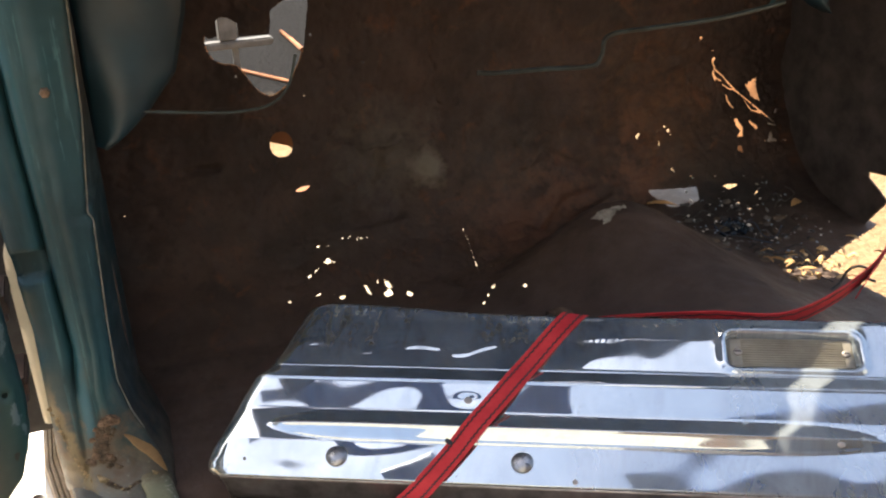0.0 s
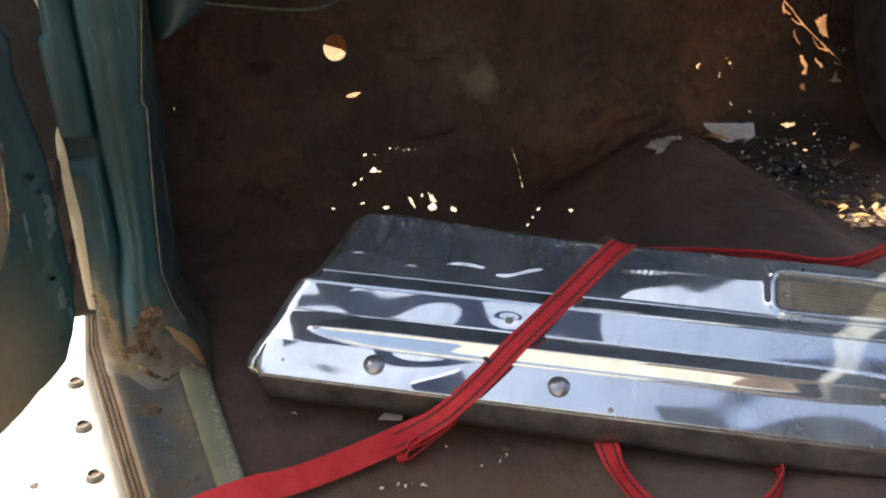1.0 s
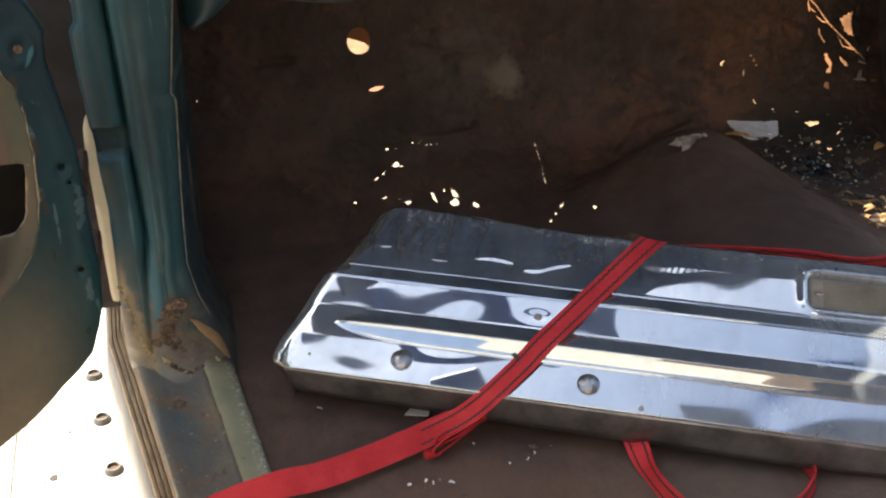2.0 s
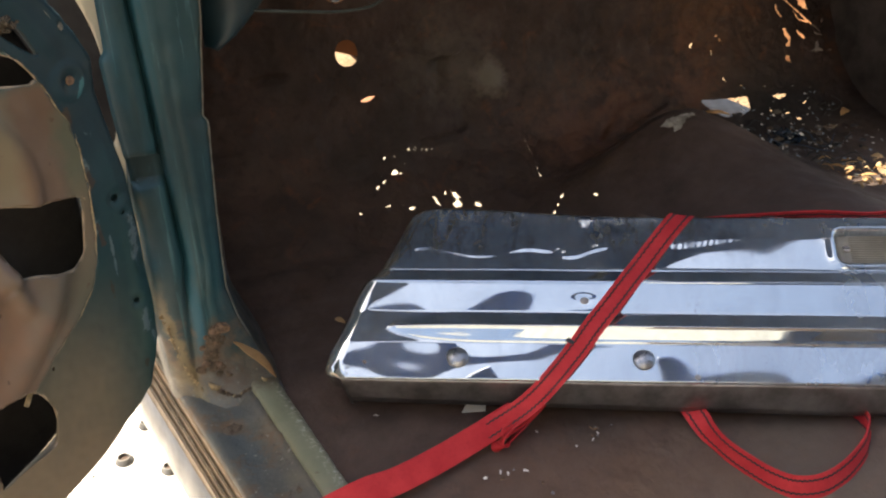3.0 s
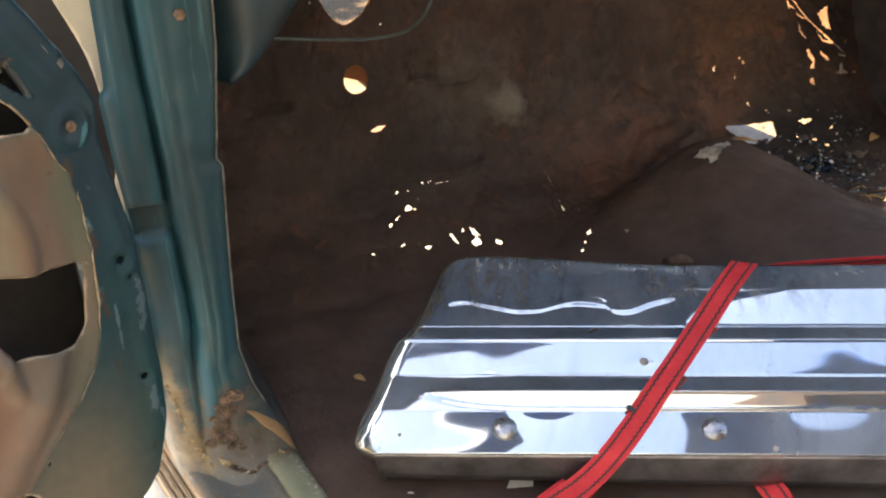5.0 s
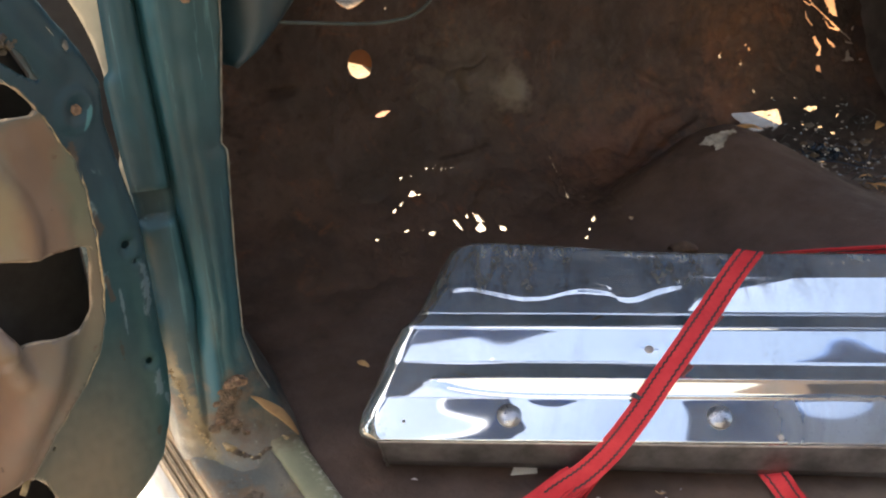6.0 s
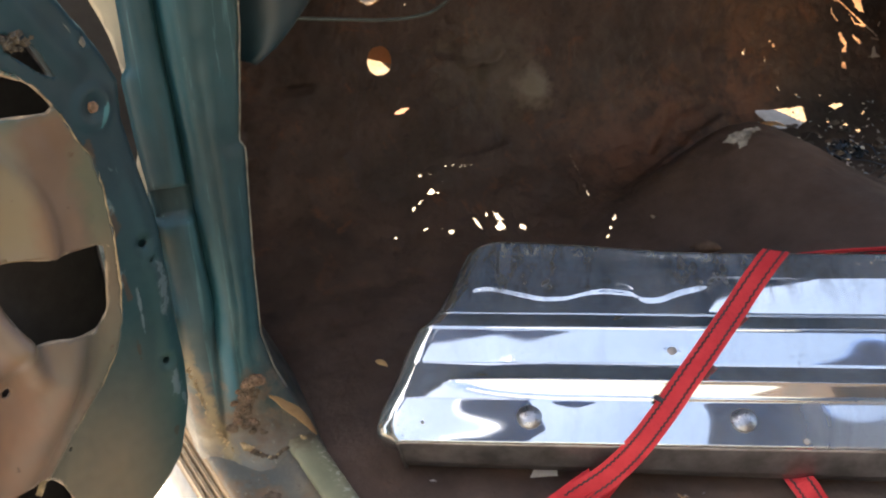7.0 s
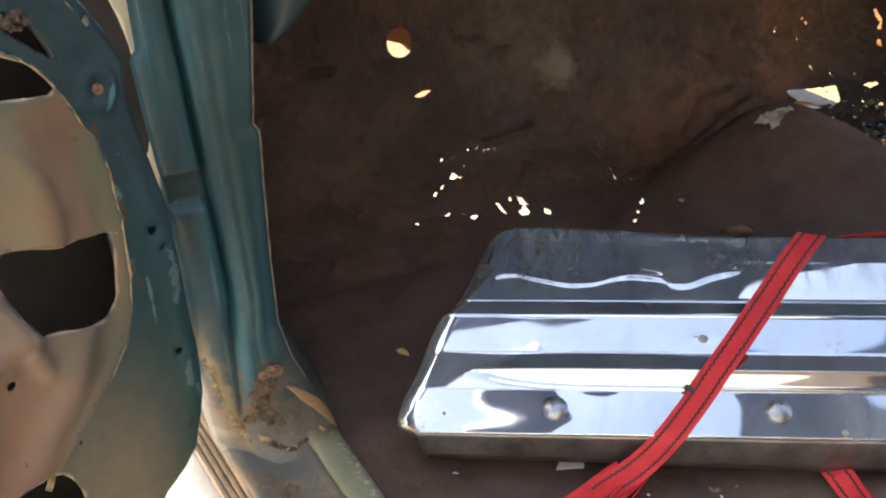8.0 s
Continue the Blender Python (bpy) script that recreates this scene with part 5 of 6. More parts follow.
QS = np.r_[0.0, 0.001, 0.002, np.linspace(0.0035, 0.040, 20), np.arange(0.041, 0.075, 0.0008), np.arange(0.0755, 0.126, 0.002), np.arange(0.127, 0.156, 0.0007), np.linspace(0.157, 0.228, 54)]
EXTRA = [0, 0.0008, 0.002, 0.004, 0.007, 0.011, 0.016, 0.021, 0.027, 0.034]
WS = np.r_[EXTRA, np.arange(0.04, 0.55, 0.006), np.arange(0.553, 0.78, 0.0021), np.arange(0.79, 1.36, 0.02)]
rows = []
for w in WS:
    s = bumper_end(QS) + w
    n = bumper_n(s, QS)
    roll, reach = end_roll(QS)
    wrap = np.clip(1 - w / reach, 0, 1)
    n = n - roll * (1 - np.sqrt(np.maximum(0, 1 - wrap**2)))
    row = []
    # return flange below the lower lip
    under = [(-0.0215, -0.047), (-0.0195, -0.034), (-0.0105, -0.016), (-0.0045, -0.0055), (-0.0022, -0.0022), (-0.0006, -0.0005)]
    drop = np.interp(s[0], (-0.14, 0.0, 0.20, 0.45), (0.55, 0.66, 0.84, 1.0))
    for (dq, dn), inset in zip(under, (0.008, 0.006, 0.004, 0.002, 0.001, 0.0)):
        row.append(bumper_point(max(s[0], bumper_end(0.0) + inset), dq * drop, n[0] + dn))
    rise = top_edge(s) * smooth_step(0.16, 0.228, QS)
    row += [bumper_point(a, q, b) for a, q, b in zip(s, QS + rise, n)]
    for dq, dn in ((0.004, -0.0012), (0.008, -0.004), (0.0105, -0.009), (0.011, -0.02), (0.009, -0.045)):
        row.append(bumper_point(bumper_end(QS[-1] + dq) + w, QS[-1] + dq + rise[-1], n[-1] + dn))
    rows.append(row)
first = []
for k, p in enumerate(rows[0]):
    first.append(p - B_N * (0.0 if k < 5 else 0.03) + B_E1 * 0.004)
rows.insert(0, first)
bumper = thing("chrome_bumper", "dusty chrome car bumper lying on its back under a red strap", "bumper")
loft("face_bar", [r[4:] for r in rows], CHROME, bumper, thick=0.002)
loft("lower_return", [r[:5] for r in rows], RETURN, bumper, "dull grimy lower return flange", thick=0.002)
for s in (0.0, 0.227):
    p = bumper_point(s, 0.0275, bumper_n(np.array(s), np.array(0.0275)).item() - 0.001)
    part("bumper_bolt", disc_bm(0.0135, 0.0028, frame_of(p, B_N, B_E1), 28, 0.003), BOLTHEAD, bumper, "round chrome bolt head", True)
for s, q, r in ((-0.115, 0.02, 0.002), (0.158, 0.106, 0.0055), (0.29, 0.006, 0.0035), (0.60, 0.062, 0.005)):
    p = bumper_point(s, q, bumper_n(np.array(s), np.array(q)).item() - 0.0004)
    part("dent_mark", disc_bm(r, 0.0008, frame_of(p, B_N, B_E1), 14, 0.0006), BOLT, bumper, "small dull blemish", True)
for s in (0.10, 0.75):
    bm = bmesh.new()
    lo = bumper_point(s, 0.10, -0.045)
    bmesh.ops.create_cube(bm, size=1, matrix=Matrix.Translation((lo.x, lo.y, lo.z / 2 - 0.004)) @ Matrix.Diagonal((0.05, 0.05, lo.z - 0.004, 1)))
    part("mounting_bracket", bm, BACKING, bumper, "dark steel mounting bracket")

# parking lamp set in the bumper
lamp = thing("parking_lamp", "clear ribbed parking lamp with two screws set in the bumper", "lamp")
LENS = Mat("yellowed ribbed lens")
LENS.set(Base_Color=LENS.mix(LENS.ramp(LENS.noise(20, 4), 0.35, 0.7), (0.150, 0.135, 0.105), (0.25, 0.23, 0.185)), Roughness=0.22, Transmission_Weight=0.1)
LENS = LENS.m
ls, lq = np.linspace(LAMP_S[0] - 0.001, LAMP_S[1] + 0.001, 110), np.linspace(LAMP_Q[0] - 0.001, LAMP_Q[1] + 0.001, 60)
lv = []
for s in ls:
    for q in lq:
        e = min(s - ls[0], ls[-1] - s, q - lq[0], lq[-1] - q)
        rib = 0.0012 * math.cos((q - lq[0]) / 0.0034 * 2 * math.pi) * (0.018 < s - ls[0] < ls[-1] - ls[0] - 0.014)
        lv.append(bumper_point(s, q, -0.006 + 0.004 * min(1, e / 0.004) + rib))
mesh_object("lens", lv, grid_faces(len(ls), len(lq)), LENS, lamp, thick=0.003)
for s in (LAMP_S[0] + 0.0125, LAMP_S[1] - 0.011):
    m = frame_of(bumper_point(s, 0.188, -0.0022), B_N, B_E1)
    part("screw", disc_bm(0.0052, 0.0022, m, 18, 0.0006), BOLT, lamp, "small steel screw", True)
    part("screw_slot", box_bm((-0.0040, -0.0006, 0.0022), (0.0040, 0.0006, 0.0032), 0, m), THREAD, lamp)


# ---- red strap ----
STRAP_W = 0.0272


def ribbon(name, pts, sides, mat, parent, width=STRAP_W, thick=0.0016, shift=0.0, lift=0.0, label="", slant=()):
    """A flat band along pts; sides: the direction across it at each point; slant: where given, how far each end line keeps to that direction."""
    pts, sides = [Vector(p) for p in pts], [Vector(d).normalized() for d in sides]
    rings = []
    n = len(pts)
    for k in range(n):
        t = (pts[min(k + 1, n - 1)] - pts[max(k - 1, 0)]).normalized()
        a = (sides[k] - t * sides[k].dot(t)).normalized()
        up = a.cross(t)
        if slant and slant[k]:
            a = a.lerp(sides[k] / max(0.3, sides[k].dot(a)), slant[k])
        c = pts[k] + a * shift + up * lift
        h = width / 2
        rings.append([c - a * h - up * thick / 2, c + a * h - up * thick / 2, c + a * h + up * thick / 2, c - a * h + up * thick / 2])
    return loft(name, rings, mat, parent, label, closed=True, cap=True, smooth=False)


def through_points(pts, n=12):
    """Catmull-Rom through points."""
    pts = [Vector(p) for p in pts]
    out = []
    for k in range(len(pts) - 1):
        p0, p1, p2, p3 = pts[max(k - 1, 0)], pts[k], pts[k + 1], pts[min(k + 2, len(pts) - 1)]
        for j in range(n):
            t = j / n
            out.append(0.5 * ((2 * p1) + (p2 - p0) * t + (2 * p0 - 5 * p1 + 4 * p2 - p3) * t * t + (3 * p1 - p0 - 3 * p2 + p3) * t**3))
    return out + [pts[-1]]


def stitched(parent, path, sides, slant=()):
    band = ribbon("webbing", path, sides, RED, parent, slant=slant)
    for e in (-1, 1):
        for face in (-1, 1):
            zig = [p + Vector(d).normalized() * (0.0008 if k % 2 else -0.0008) for k, (p, d) in enumerate(zip(path, sides))]
            ribbon("stitch_line", zig, sides, THREAD, band, 0.0021, 0.0006, e * STRAP_W * 0.28, face * 0.0011, "dark row of stitching", slant)


strap = thing("ratchet_strap", "red webbing strap with dark stitching tied over the bumper", "strap")


def over_bumper(q, lift):
    """A point of the strap's middle line where it crosses the face of the bumper."""
    s = float(np.interp(q, (0.0, 0.02, 0.04, 0.06, 0.10, 0.14, 0.20, 0.235), (0.116, 0.133, 0.1485, 0.163, 0.1925, 0.221, 0.263, 0.290)))
    return bumper_point(s, q, lift)


ACROSS = (B_E1 - B_F * 0.73).normalized()
STANDING = Vector((-0.15, -0.70, -0.70))
over = [bumper_point(0.300, 0.2385, -0.03), bumper_point(0.296, 0.2405, -0.008), over_bumper(0.232, 0.0040)]
over += [over_bumper(q, h) for q, h in ((0.20, 0.0062), (0.16, 0.009), (0.13, 0.0130), (0.10, 0.0145), (0.066, 0.0150), (0.04, 0.0100), (0.016, 0.0058))]
over += [over_bumper(0.0, 0.0020), Vector((0.370, 0.8185, 0.060)), Vector((0.346, 0.820, 0.044)), Vector((0.318, 0.8245, 0.029)), Vector((0.290, 0.822, 0.022))]
path = through_points(over, 10)
sides = [ACROSS.lerp(STANDING, float(smooth_step(0.64, 0.92, k / len(path)))) for k in range(len(path))]
slant = [1.0 - float(smooth_step(0.06, 0.22, k / len(path))) for k in range(len(path))]
sides = [d.lerp(B_E1, w) for d, w in zip(sides, slant)]
stitched(strap, path, sides, slant)
plain_end = [Vector(v) for v in ((0.345, 0.8335, 0.030), (0.322, 0.8305, 0.026), (0.290, 0.8225, 0.0235), (0.23, 0.8065, 0.0225), (0.17, 0.791, 0.026), (0.125, 0.779, 0.036), (0.06, 0.763, 0.036), (-0.03, 0.742, 0.020), (-0.085, 0.728, -0.02), (-0.10, 0.72, -0.15))]
path = through_points(plain_end, 10)
ribbon("loose_end", path, [STANDING] * len(path), RED, strap, 0.0305, 0.0016, 0, -0.0024, "plain red end of the strap")
part("tag", box_bm((-0.0045, -0.003, -0.0008), (0.0045, 0.003, 0.0008), 0.0006, frame_of(bumper_point(0.1375, 0.0465, 0.0130), B_N, ACROSS)), LOOM, strap, "small dark sewn tag")
# the tail doubled back on itself, standing on its edge
fold = through_points([(0.392, 0.838, 0.034), (0.355, 0.828, 0.0315), (0.328, 0.8225, 0.0265), (0.3205, 0.8195, 0.0225), (0.3200, 0.8175, 0.0190), (0.3250, 0.8165, 0.0170), (0.352, 0.8225, 0.0205), (0.390, 0.836, 0.0315)], 8)
ribbon("fold", fold, [Vector((0.40, 0.70, -0.42))] * len(fold), RED, strap, 0.018, 0.0024, 0, 0, "folded tail of the strap")
behind = through_points([bumper_point(0.300, 0.2385, -0.030), bumper_point(0.36, 0.247, -0.031), bumper_point(0.47, 0.255, -0.031), bumper_point(0.58, 0.259, -0.031), Vector((1.10, 0.872, 0.178)), Vector((1.28, 0.98, 0.187)), Vector((1.50, 1.08, 0.20))], 10)
stitched(strap, behind, [Vector((-0.10, -0.28, 0.95))] * len(behind))
bunch = through_points([Vector((1.06, 0.846, 0.166)), Vector((1.14, 0.893, 0.176)), Vector((1.28, 0.978, 0.180)), Vector((1.50, 1.078, 0.193))], 8)
ribbon("bunched_webbing", bunch, [Vector((-0.15, -0.45, 0.85))] * len(bunch), RED, strap, 0.026, 0.0016, 0, 0, "bunched red webbing")
fold = through_points([(0.385, 0.838, 0.030), (0.35, 0.822, 0.026), (0.322, 0.811, 0.022), (0.310, 0.806, 0.016), (0.316, 0.806, 0.009), (0.345, 0.820, 0.012), (0.385, 0.838, 0.02)], 8)
ribbon("fold", fold, [Vector((0.2, -0.55, 0.75))] * len(fold), RED, strap, STRAP_W, 0.0016, 0, 0, "folded tail of the strap")
low = through_points([(0.552, 0.787, 0.030), (0.546, 0.737, 0.022), (0.544, 0.711, 0.016), (0.545, 0.675, 0.013), (0.550, 0.642, 0.013), (0.557, 0.613, 0.014), (0.571, 0.593, 0.014), (0.599, 0.583, 0.014), (0.635, 0.587, 0.015), (0.673, 0.600, 0.017), (0.699, 0.615, 0.017), (0.722, 0.638, 0.017), (0.729, 0.690, 0.014)], 10)
tail = thing("strap_tail", "loose red strap loop lying on the rusty floor", "strap")
stitched(tail, low, [Vector((1, 0.1, 0.15)) * max(0.0, 1 - k / 26) + Vector((0.1, 0.35, 0.95)) * min(1.0, k / 26) for k in range(len(low))])


# ---- dash remains ----
dash = thing("dash_frame", "bare lower edge of the stripped blue metal dash", "dashboard")
DY = 1.15


def lip(name, pts, mat, r=0.0022):
    return tube(name, through_points(pts, 6), r, mat, dash, "thin worn metal lip")


lip("lower_lip", [(0.15, DY, 0.483), (0.20, DY, 0.475), (0.262, DY, 0.466), (0.30, DY, 0.466), (0.318, DY, 0.470), (0.335, DY, 0.481), (0.347, DY, 0.500), (0.356, DY, 0.530)], LIPMAT, 0.0019)
lip("lower_lip", [(0.612, DY, 0.474), (0.64, DY, 0.470), (0.72, DY, 0.466), (0.795, DY, 0.461), (0.812, DY, 0.475), (0.824, DY, 0.503), (0.90, DY, 0.506), (1.02, DY, 0.508), (1.14, DY, 0.52)], LIPMAT, 0.0034)


def dash_end(flip, x0, y0):
    """The curved sheet that closes the dash at the side, tapering to a rounded tip below."""
    rings = []
    for k in range(40):
        w = k / 39
        z = 0.444 + 0.26 * w
        right = np.interp(z, (0.444, 0.450, 0.459, 0.48, 0.524, 0.60, 0.704), (0.002, 0.014, 0.032, 0.058, 0.096, 0.118, 0.130))
        ring = []
        for j in range(16):
            u = j / 15
            x = -0.01 + (right + 0.01) * u
            y = 0.035 * (u - 0.35) ** 2 * 2 - 0.02 * u + 0.004 * math.sin(6 * u + 9 * w) + 0.05 * max(0, u - 0.85)
            ring.append(Vector((x0 + flip * x, y0 + y, z)))
        rings.append(ring)
    return loft("dash_end", rings, DASHBLUE, dash, "smooth blue end of the dash", thick=0.003)


dash_end(1, 0.108, 1.15)
dash_end(-1, 1.43, 1.36)
tube("wire_stub", through_points([(1.36, 1.34, 0.60), (1.33, 1.34, 0.52), (1.30, 1.34, 0.50), (1.28, 1.35, 0.47)], 6), 0.004, BLUE, dash, "bent blue bracket")

# ---- ground and what stands outside ----
gx = np.linspace(-1, 1, 60)
gg = np.sign(gx) * (np.abs(gx) ** 3) * 400
gv = [(x + 0.6, y + 2.5, -0.66 + 0.012 * noise.fractal((x, y, 0), 0.6, 2, 3)) for x in gg for y in gg]
ground = mesh_object("ground", gv, grid_faces(60, 60), DIRT)
tagged(ground, "sunlit tan sand and grey gravel yard", "ground", kind="structure")

NUTS = [(-0.050, 1.497), (-0.102, 1.414), (-0.034, 1.356), (-0.085, 1.275), (-0.018, 1.218), (-0.069, 1.135), (-0.115, 1.552)]
step = thing("step_plate", "white painted steel plate with collar nuts outside the sill", "plate")
part("plate", box_bm((-0.225, 0.50, -0.330), (0.03, 2.1, -0.318), 0.002), WHITE, step)
part("edge_strip", box_bm((-0.245, 0.50, -0.340), (-0.225, 2.1, -0.326), 0.002), ROCKER, step, "grey edge strip")
part("outer_plate", box_bm((-0.42, 0.50, -0.330), (-0.245, 2.1, -0.318), 0.002), WHITE, step)
part("pressed_rib", box_bm((-0.172, 0.50, -0.319), (-0.164, 2.1, -0.3155), 0.001), CREAM, step, "low cream rib")
for nx, ny in NUTS:
    ring = []
    for r, h in ((0.0160, 0.0), (0.0160, 0.003), (0.0125, 0.0045), (0.0120, 0.010), (0.0098, 0.011), (0.0088, 0.003)):
        ring.append([Vector((nx + r * math.cos(a), ny + r * math.sin(a), -0.318 + h)) for a in (2 * math.pi * n / 24 for n in range(24))])
    nut = loft("collar_nut", ring, NUTGREY, step, "pale collar nut", closed=True)
    part("stud", disc_bm(0.0085, 0.005, Matrix.Translation((nx, ny, -0.318)), 16), DARK, nut, "dark threaded stud")
for hx, hy, hr in ((-0.178, 1.284, 0.0085), (-0.156, 1.397, 0.0035), (-0.192, 1.278, 0.003)):
    part("drilled_hole", disc_bm(hr, 0.0006, Matrix.Translation((hx, hy, -0.3176)), 18), GAPSHADE, step, "dark drilled hole")
for lx in (-0.38, -0.035):
    for ly in (0.52, 2.07):
        part("leg", box_bm((lx - 0.015, ly - 0.015, -0.67), (lx + 0.015, ly + 0.015, -0.325), 0.002), WHITE, step)

fender = thing("front_fender", "cream painted front fender panel in the sun", "fender")
fv = [(-0.075 - 0.02 * math.sin(3 * (y - 1.1)) - 0.03 * max(0, z - 0.4), y, z) for y in np.linspace(1.17, 2.2, 24) for z in np.linspace(0.02, 0.80, 20)]
mesh_object("fender_skin", fv, grid_faces(24, 20), CREAM, fender, thick=0.004)
ys, zs = np.linspace(-0.26, 0.02, 40), np.linspace(0.06, 0.80, 60)
SLIVER_Z, SLIVER_X = (0.0, 0.30, 0.33, 0.355, 0.435, 0.466, 0.492, 0.517, 0.60, 0.80), (-0.036, -0.038, -0.036, -0.0225, -0.0215, -0.0245, -0.0295, -0.038, -0.07, -0.15)
clipped_sheet("fender_flange", lambda x, z: np.stack([x, 1.160 + 0.0 * x, z], -1), ys, zs, lambda x, z: np.minimum(x - np.interp(z, SLIVER_Z, SLIVER_X), z - 0.07), CREAM, fender, "cream rear flange of the fender", 0.002)
# near-black sheet put where the gap is only shaded
clipped_sheet("gap_shade_sheet", lambda x, z: np.stack([x, 1.164 + 0.0 * x, z], -1), ys, zs, lambda x, z: np.interp(z, SLIVER_Z, SLIVER_X) + 0.01 - x, GAPSHADE, fender, "near-black sheet for the shade in the fender gap", 0.002)
hinges = []
for z in (0.30, 0.19):
    h = thing("door_hinge", "dark steel door hinge in the gap", "hinge", "door hinges")
    part("hinge_leaf", box_bm((-0.050, 1.045, z - 0.010), (-0.034, 1.13, z + 0.010), 0.003), DARK, h)
    tube("hinge_pin", [(-0.042, 1.05, z - 0.016), (-0.042, 1.05, z + 0.016)], 0.006, DARK, h)

pale = thing("steel_block", "small grey steel block standing on the beam", "block")
part("block", box_bm((0.935, 5.58, -0.285), (1.042, 5.66, -0.12), 0.008), YARDSTEEL, pale)
beam = thing("bench_beam", "grey steel bench beam on short feet in the gravel yard", "beam")
part("beam_web", box_bm((0.70, 5.57, -0.335), (1.25, 5.66, -0.290), 0.01), YARDSTEEL, beam)
for x in (0.74, 1.008):
    part("beam_foot", box_bm((x, 5.60, -0.68), (x + 0.035, 5.64, -0.330), 0.006), YARDSTEEL, beam)
rail = thing("chassis_rail", "dull grey painted chassis rail in front of the cab", "rail")
part("rail_box", box_bm((1.20, 1.80, -0.30), (1.69, 2.55, -0.16), 0.006), RAILMAT, rail)
for x in (1.26, 1.63):
    part("rail_post", box_bm((x - 0.02, 1.93, -0.69), (x + 0.02, 1.99, -0.29), 0.003), SPOT, rail)


# ---- dry leaves and litter ----
def leaf(length, width, curl, seed):
    rnd = random.Random(seed)
    n = 9
    rings = []
    for k in range(n):
        w = k / (n - 1)
        h = width / 2 * math.sin(math.pi * min(1, w * 0.97 + 0.015)) ** 0.8
        bend = curl * math.sin(math.pi * w)
        side = rnd.uniform(-0.06, 0.06) * width
        rings.append([(length * (w - 0.5), side - h, bend + h * 0.5), (length * (w - 0.5), side, bend), (length * (w - 0.5), side + h, bend + h * 0.45)])
    return rings


def drop_leaf(x, y, z, length, width, turn, tilt=0.0, curl=0.004, seed=0, label="curled dry tan leaf on the floor"):
    m = pose(x, y, z, rx=tilt, rz=turn)
    ob = loft("dry_leaf", [[m @ Vector(p) for p in r] for r in leaf(length, width, curl, seed)], LEAF, thick=0.0006)
    return tagged(ob, label, "leaf", "fallen leaves")


drop_leaf(0.235, 1.174, 0.005, 0.021, 0.008, -62, 22, 0.002, 1)
m_leaf = look((0.0825, 1.062, 0.052), (0.104, 1.050, 0.026)) @ pose(0, 0, 0, rx=-90, rz=0) @ pose(0, 0, 0, rz=90)
caught = loft("dry_leaf", [[m_leaf @ Vector(p) for p in r] for r in leaf(0.074, 0.019, 0.003, 2)], LEAF, thick=0.0006)
tagged(caught, "long curled dry leaf caught at the pillar foot", "leaf", "fallen leaves")
rnd = random.Random(5)
for k in range(56):
    x = rnd.gauss(1.31, 0.06)
    y = rnd.gauss(1.19, 0.035)
    if not (1.19 < x < 1.52 and 1.06 < y < 1.30):
        continue
    drop_leaf(x, y, 0.006 + rnd.random() * 0.018, rnd.uniform(0.012, 0.036), rnd.uniform(0.004, 0.010), rnd.uniform(0, 360), rnd.uniform(-35, 35), rnd.uniform(0, 0.006), k)
for k, (x, y, z, l, w, a) in enumerate(((1.442, 1.521, 0.062, 0.05, 0.013, -20), (1.460, 1.416, 0.034, 0.04, 0.016, 20), (1.405, 1.22, 0.012, 0.04, 0.006, 60), (1.376, 1.535, 0.062, 0.04, 0.010, 5), (1.16, 1.475, 0.066, 0.06, 0.012, -35), (1.47, 1.26, 0.01, 0.035, 0.012, 100))):
    drop_leaf(x, y, z, l, w, a, 15, 0.004, 90 + k)

# tangle of old wiring on the passenger floor
loomy = thing("wiring_tangle", "tangle of black and blue wires on the floor", "wiring")
BLUEWIRE = plain("blue wire", (0.012, 0.035, 0.075), 0.5)
for k in range(16):
    x, y = rnd.uniform(1.17, 1.42), rnd.uniform(1.25, 1.47)
    pts = [(x, y, 0.012)]
    a = rnd.uniform(0, 6.28)
    for j in range(6):
        a += rnd.uniform(-1.1, 1.1)
        px, py = pts[-1][0] + 0.025 * math.cos(a), pts[-1][1] + 0.025 * math.sin(a)
        pts.append((px, py, 0.008 + max(0.0, (py - 1.40) * 0.35) + rnd.uniform(0.0, 0.025)))
    tube("wire", through_points(pts, 4), 0.0012, BLUEWIRE if k % 9 == 0 else LOOM, loomy, sides=5)

CRUMBS = (FLAKE, LOOM, plain("grey dirt", (0.10, 0.095, 0.09), 0.9, var=0.4))
# dark crumbs of rust and dirt on the passenger floor
for k in range(60):
    x, y = rnd.gauss(1.30, 0.09), rnd.gauss(1.36, 0.07)
    if not (1.12 < x < 1.54 and 1.2 < y < 1.52) or (x > 1.34 and y < 1.24 + 0.47 * (x - 1.366)):
        continue
    z = float(floor_place(np.array([x]), np.array([y + 0.70]))[0][2]) if y < 1.36 else 0.012 + max(0.0, (y - 1.36) * 0.3)
    r = rnd.uniform(0.003, 0.009)
    tagged(crust("debris_crumb", (x, y, z + r * 0.2), r, k, CRUMBS[k % 3], "dark crumb of rust and dirt on the floor", 0.5, rnd.uniform(0.8, 1.8)), "", "debris", "debris on the floor")

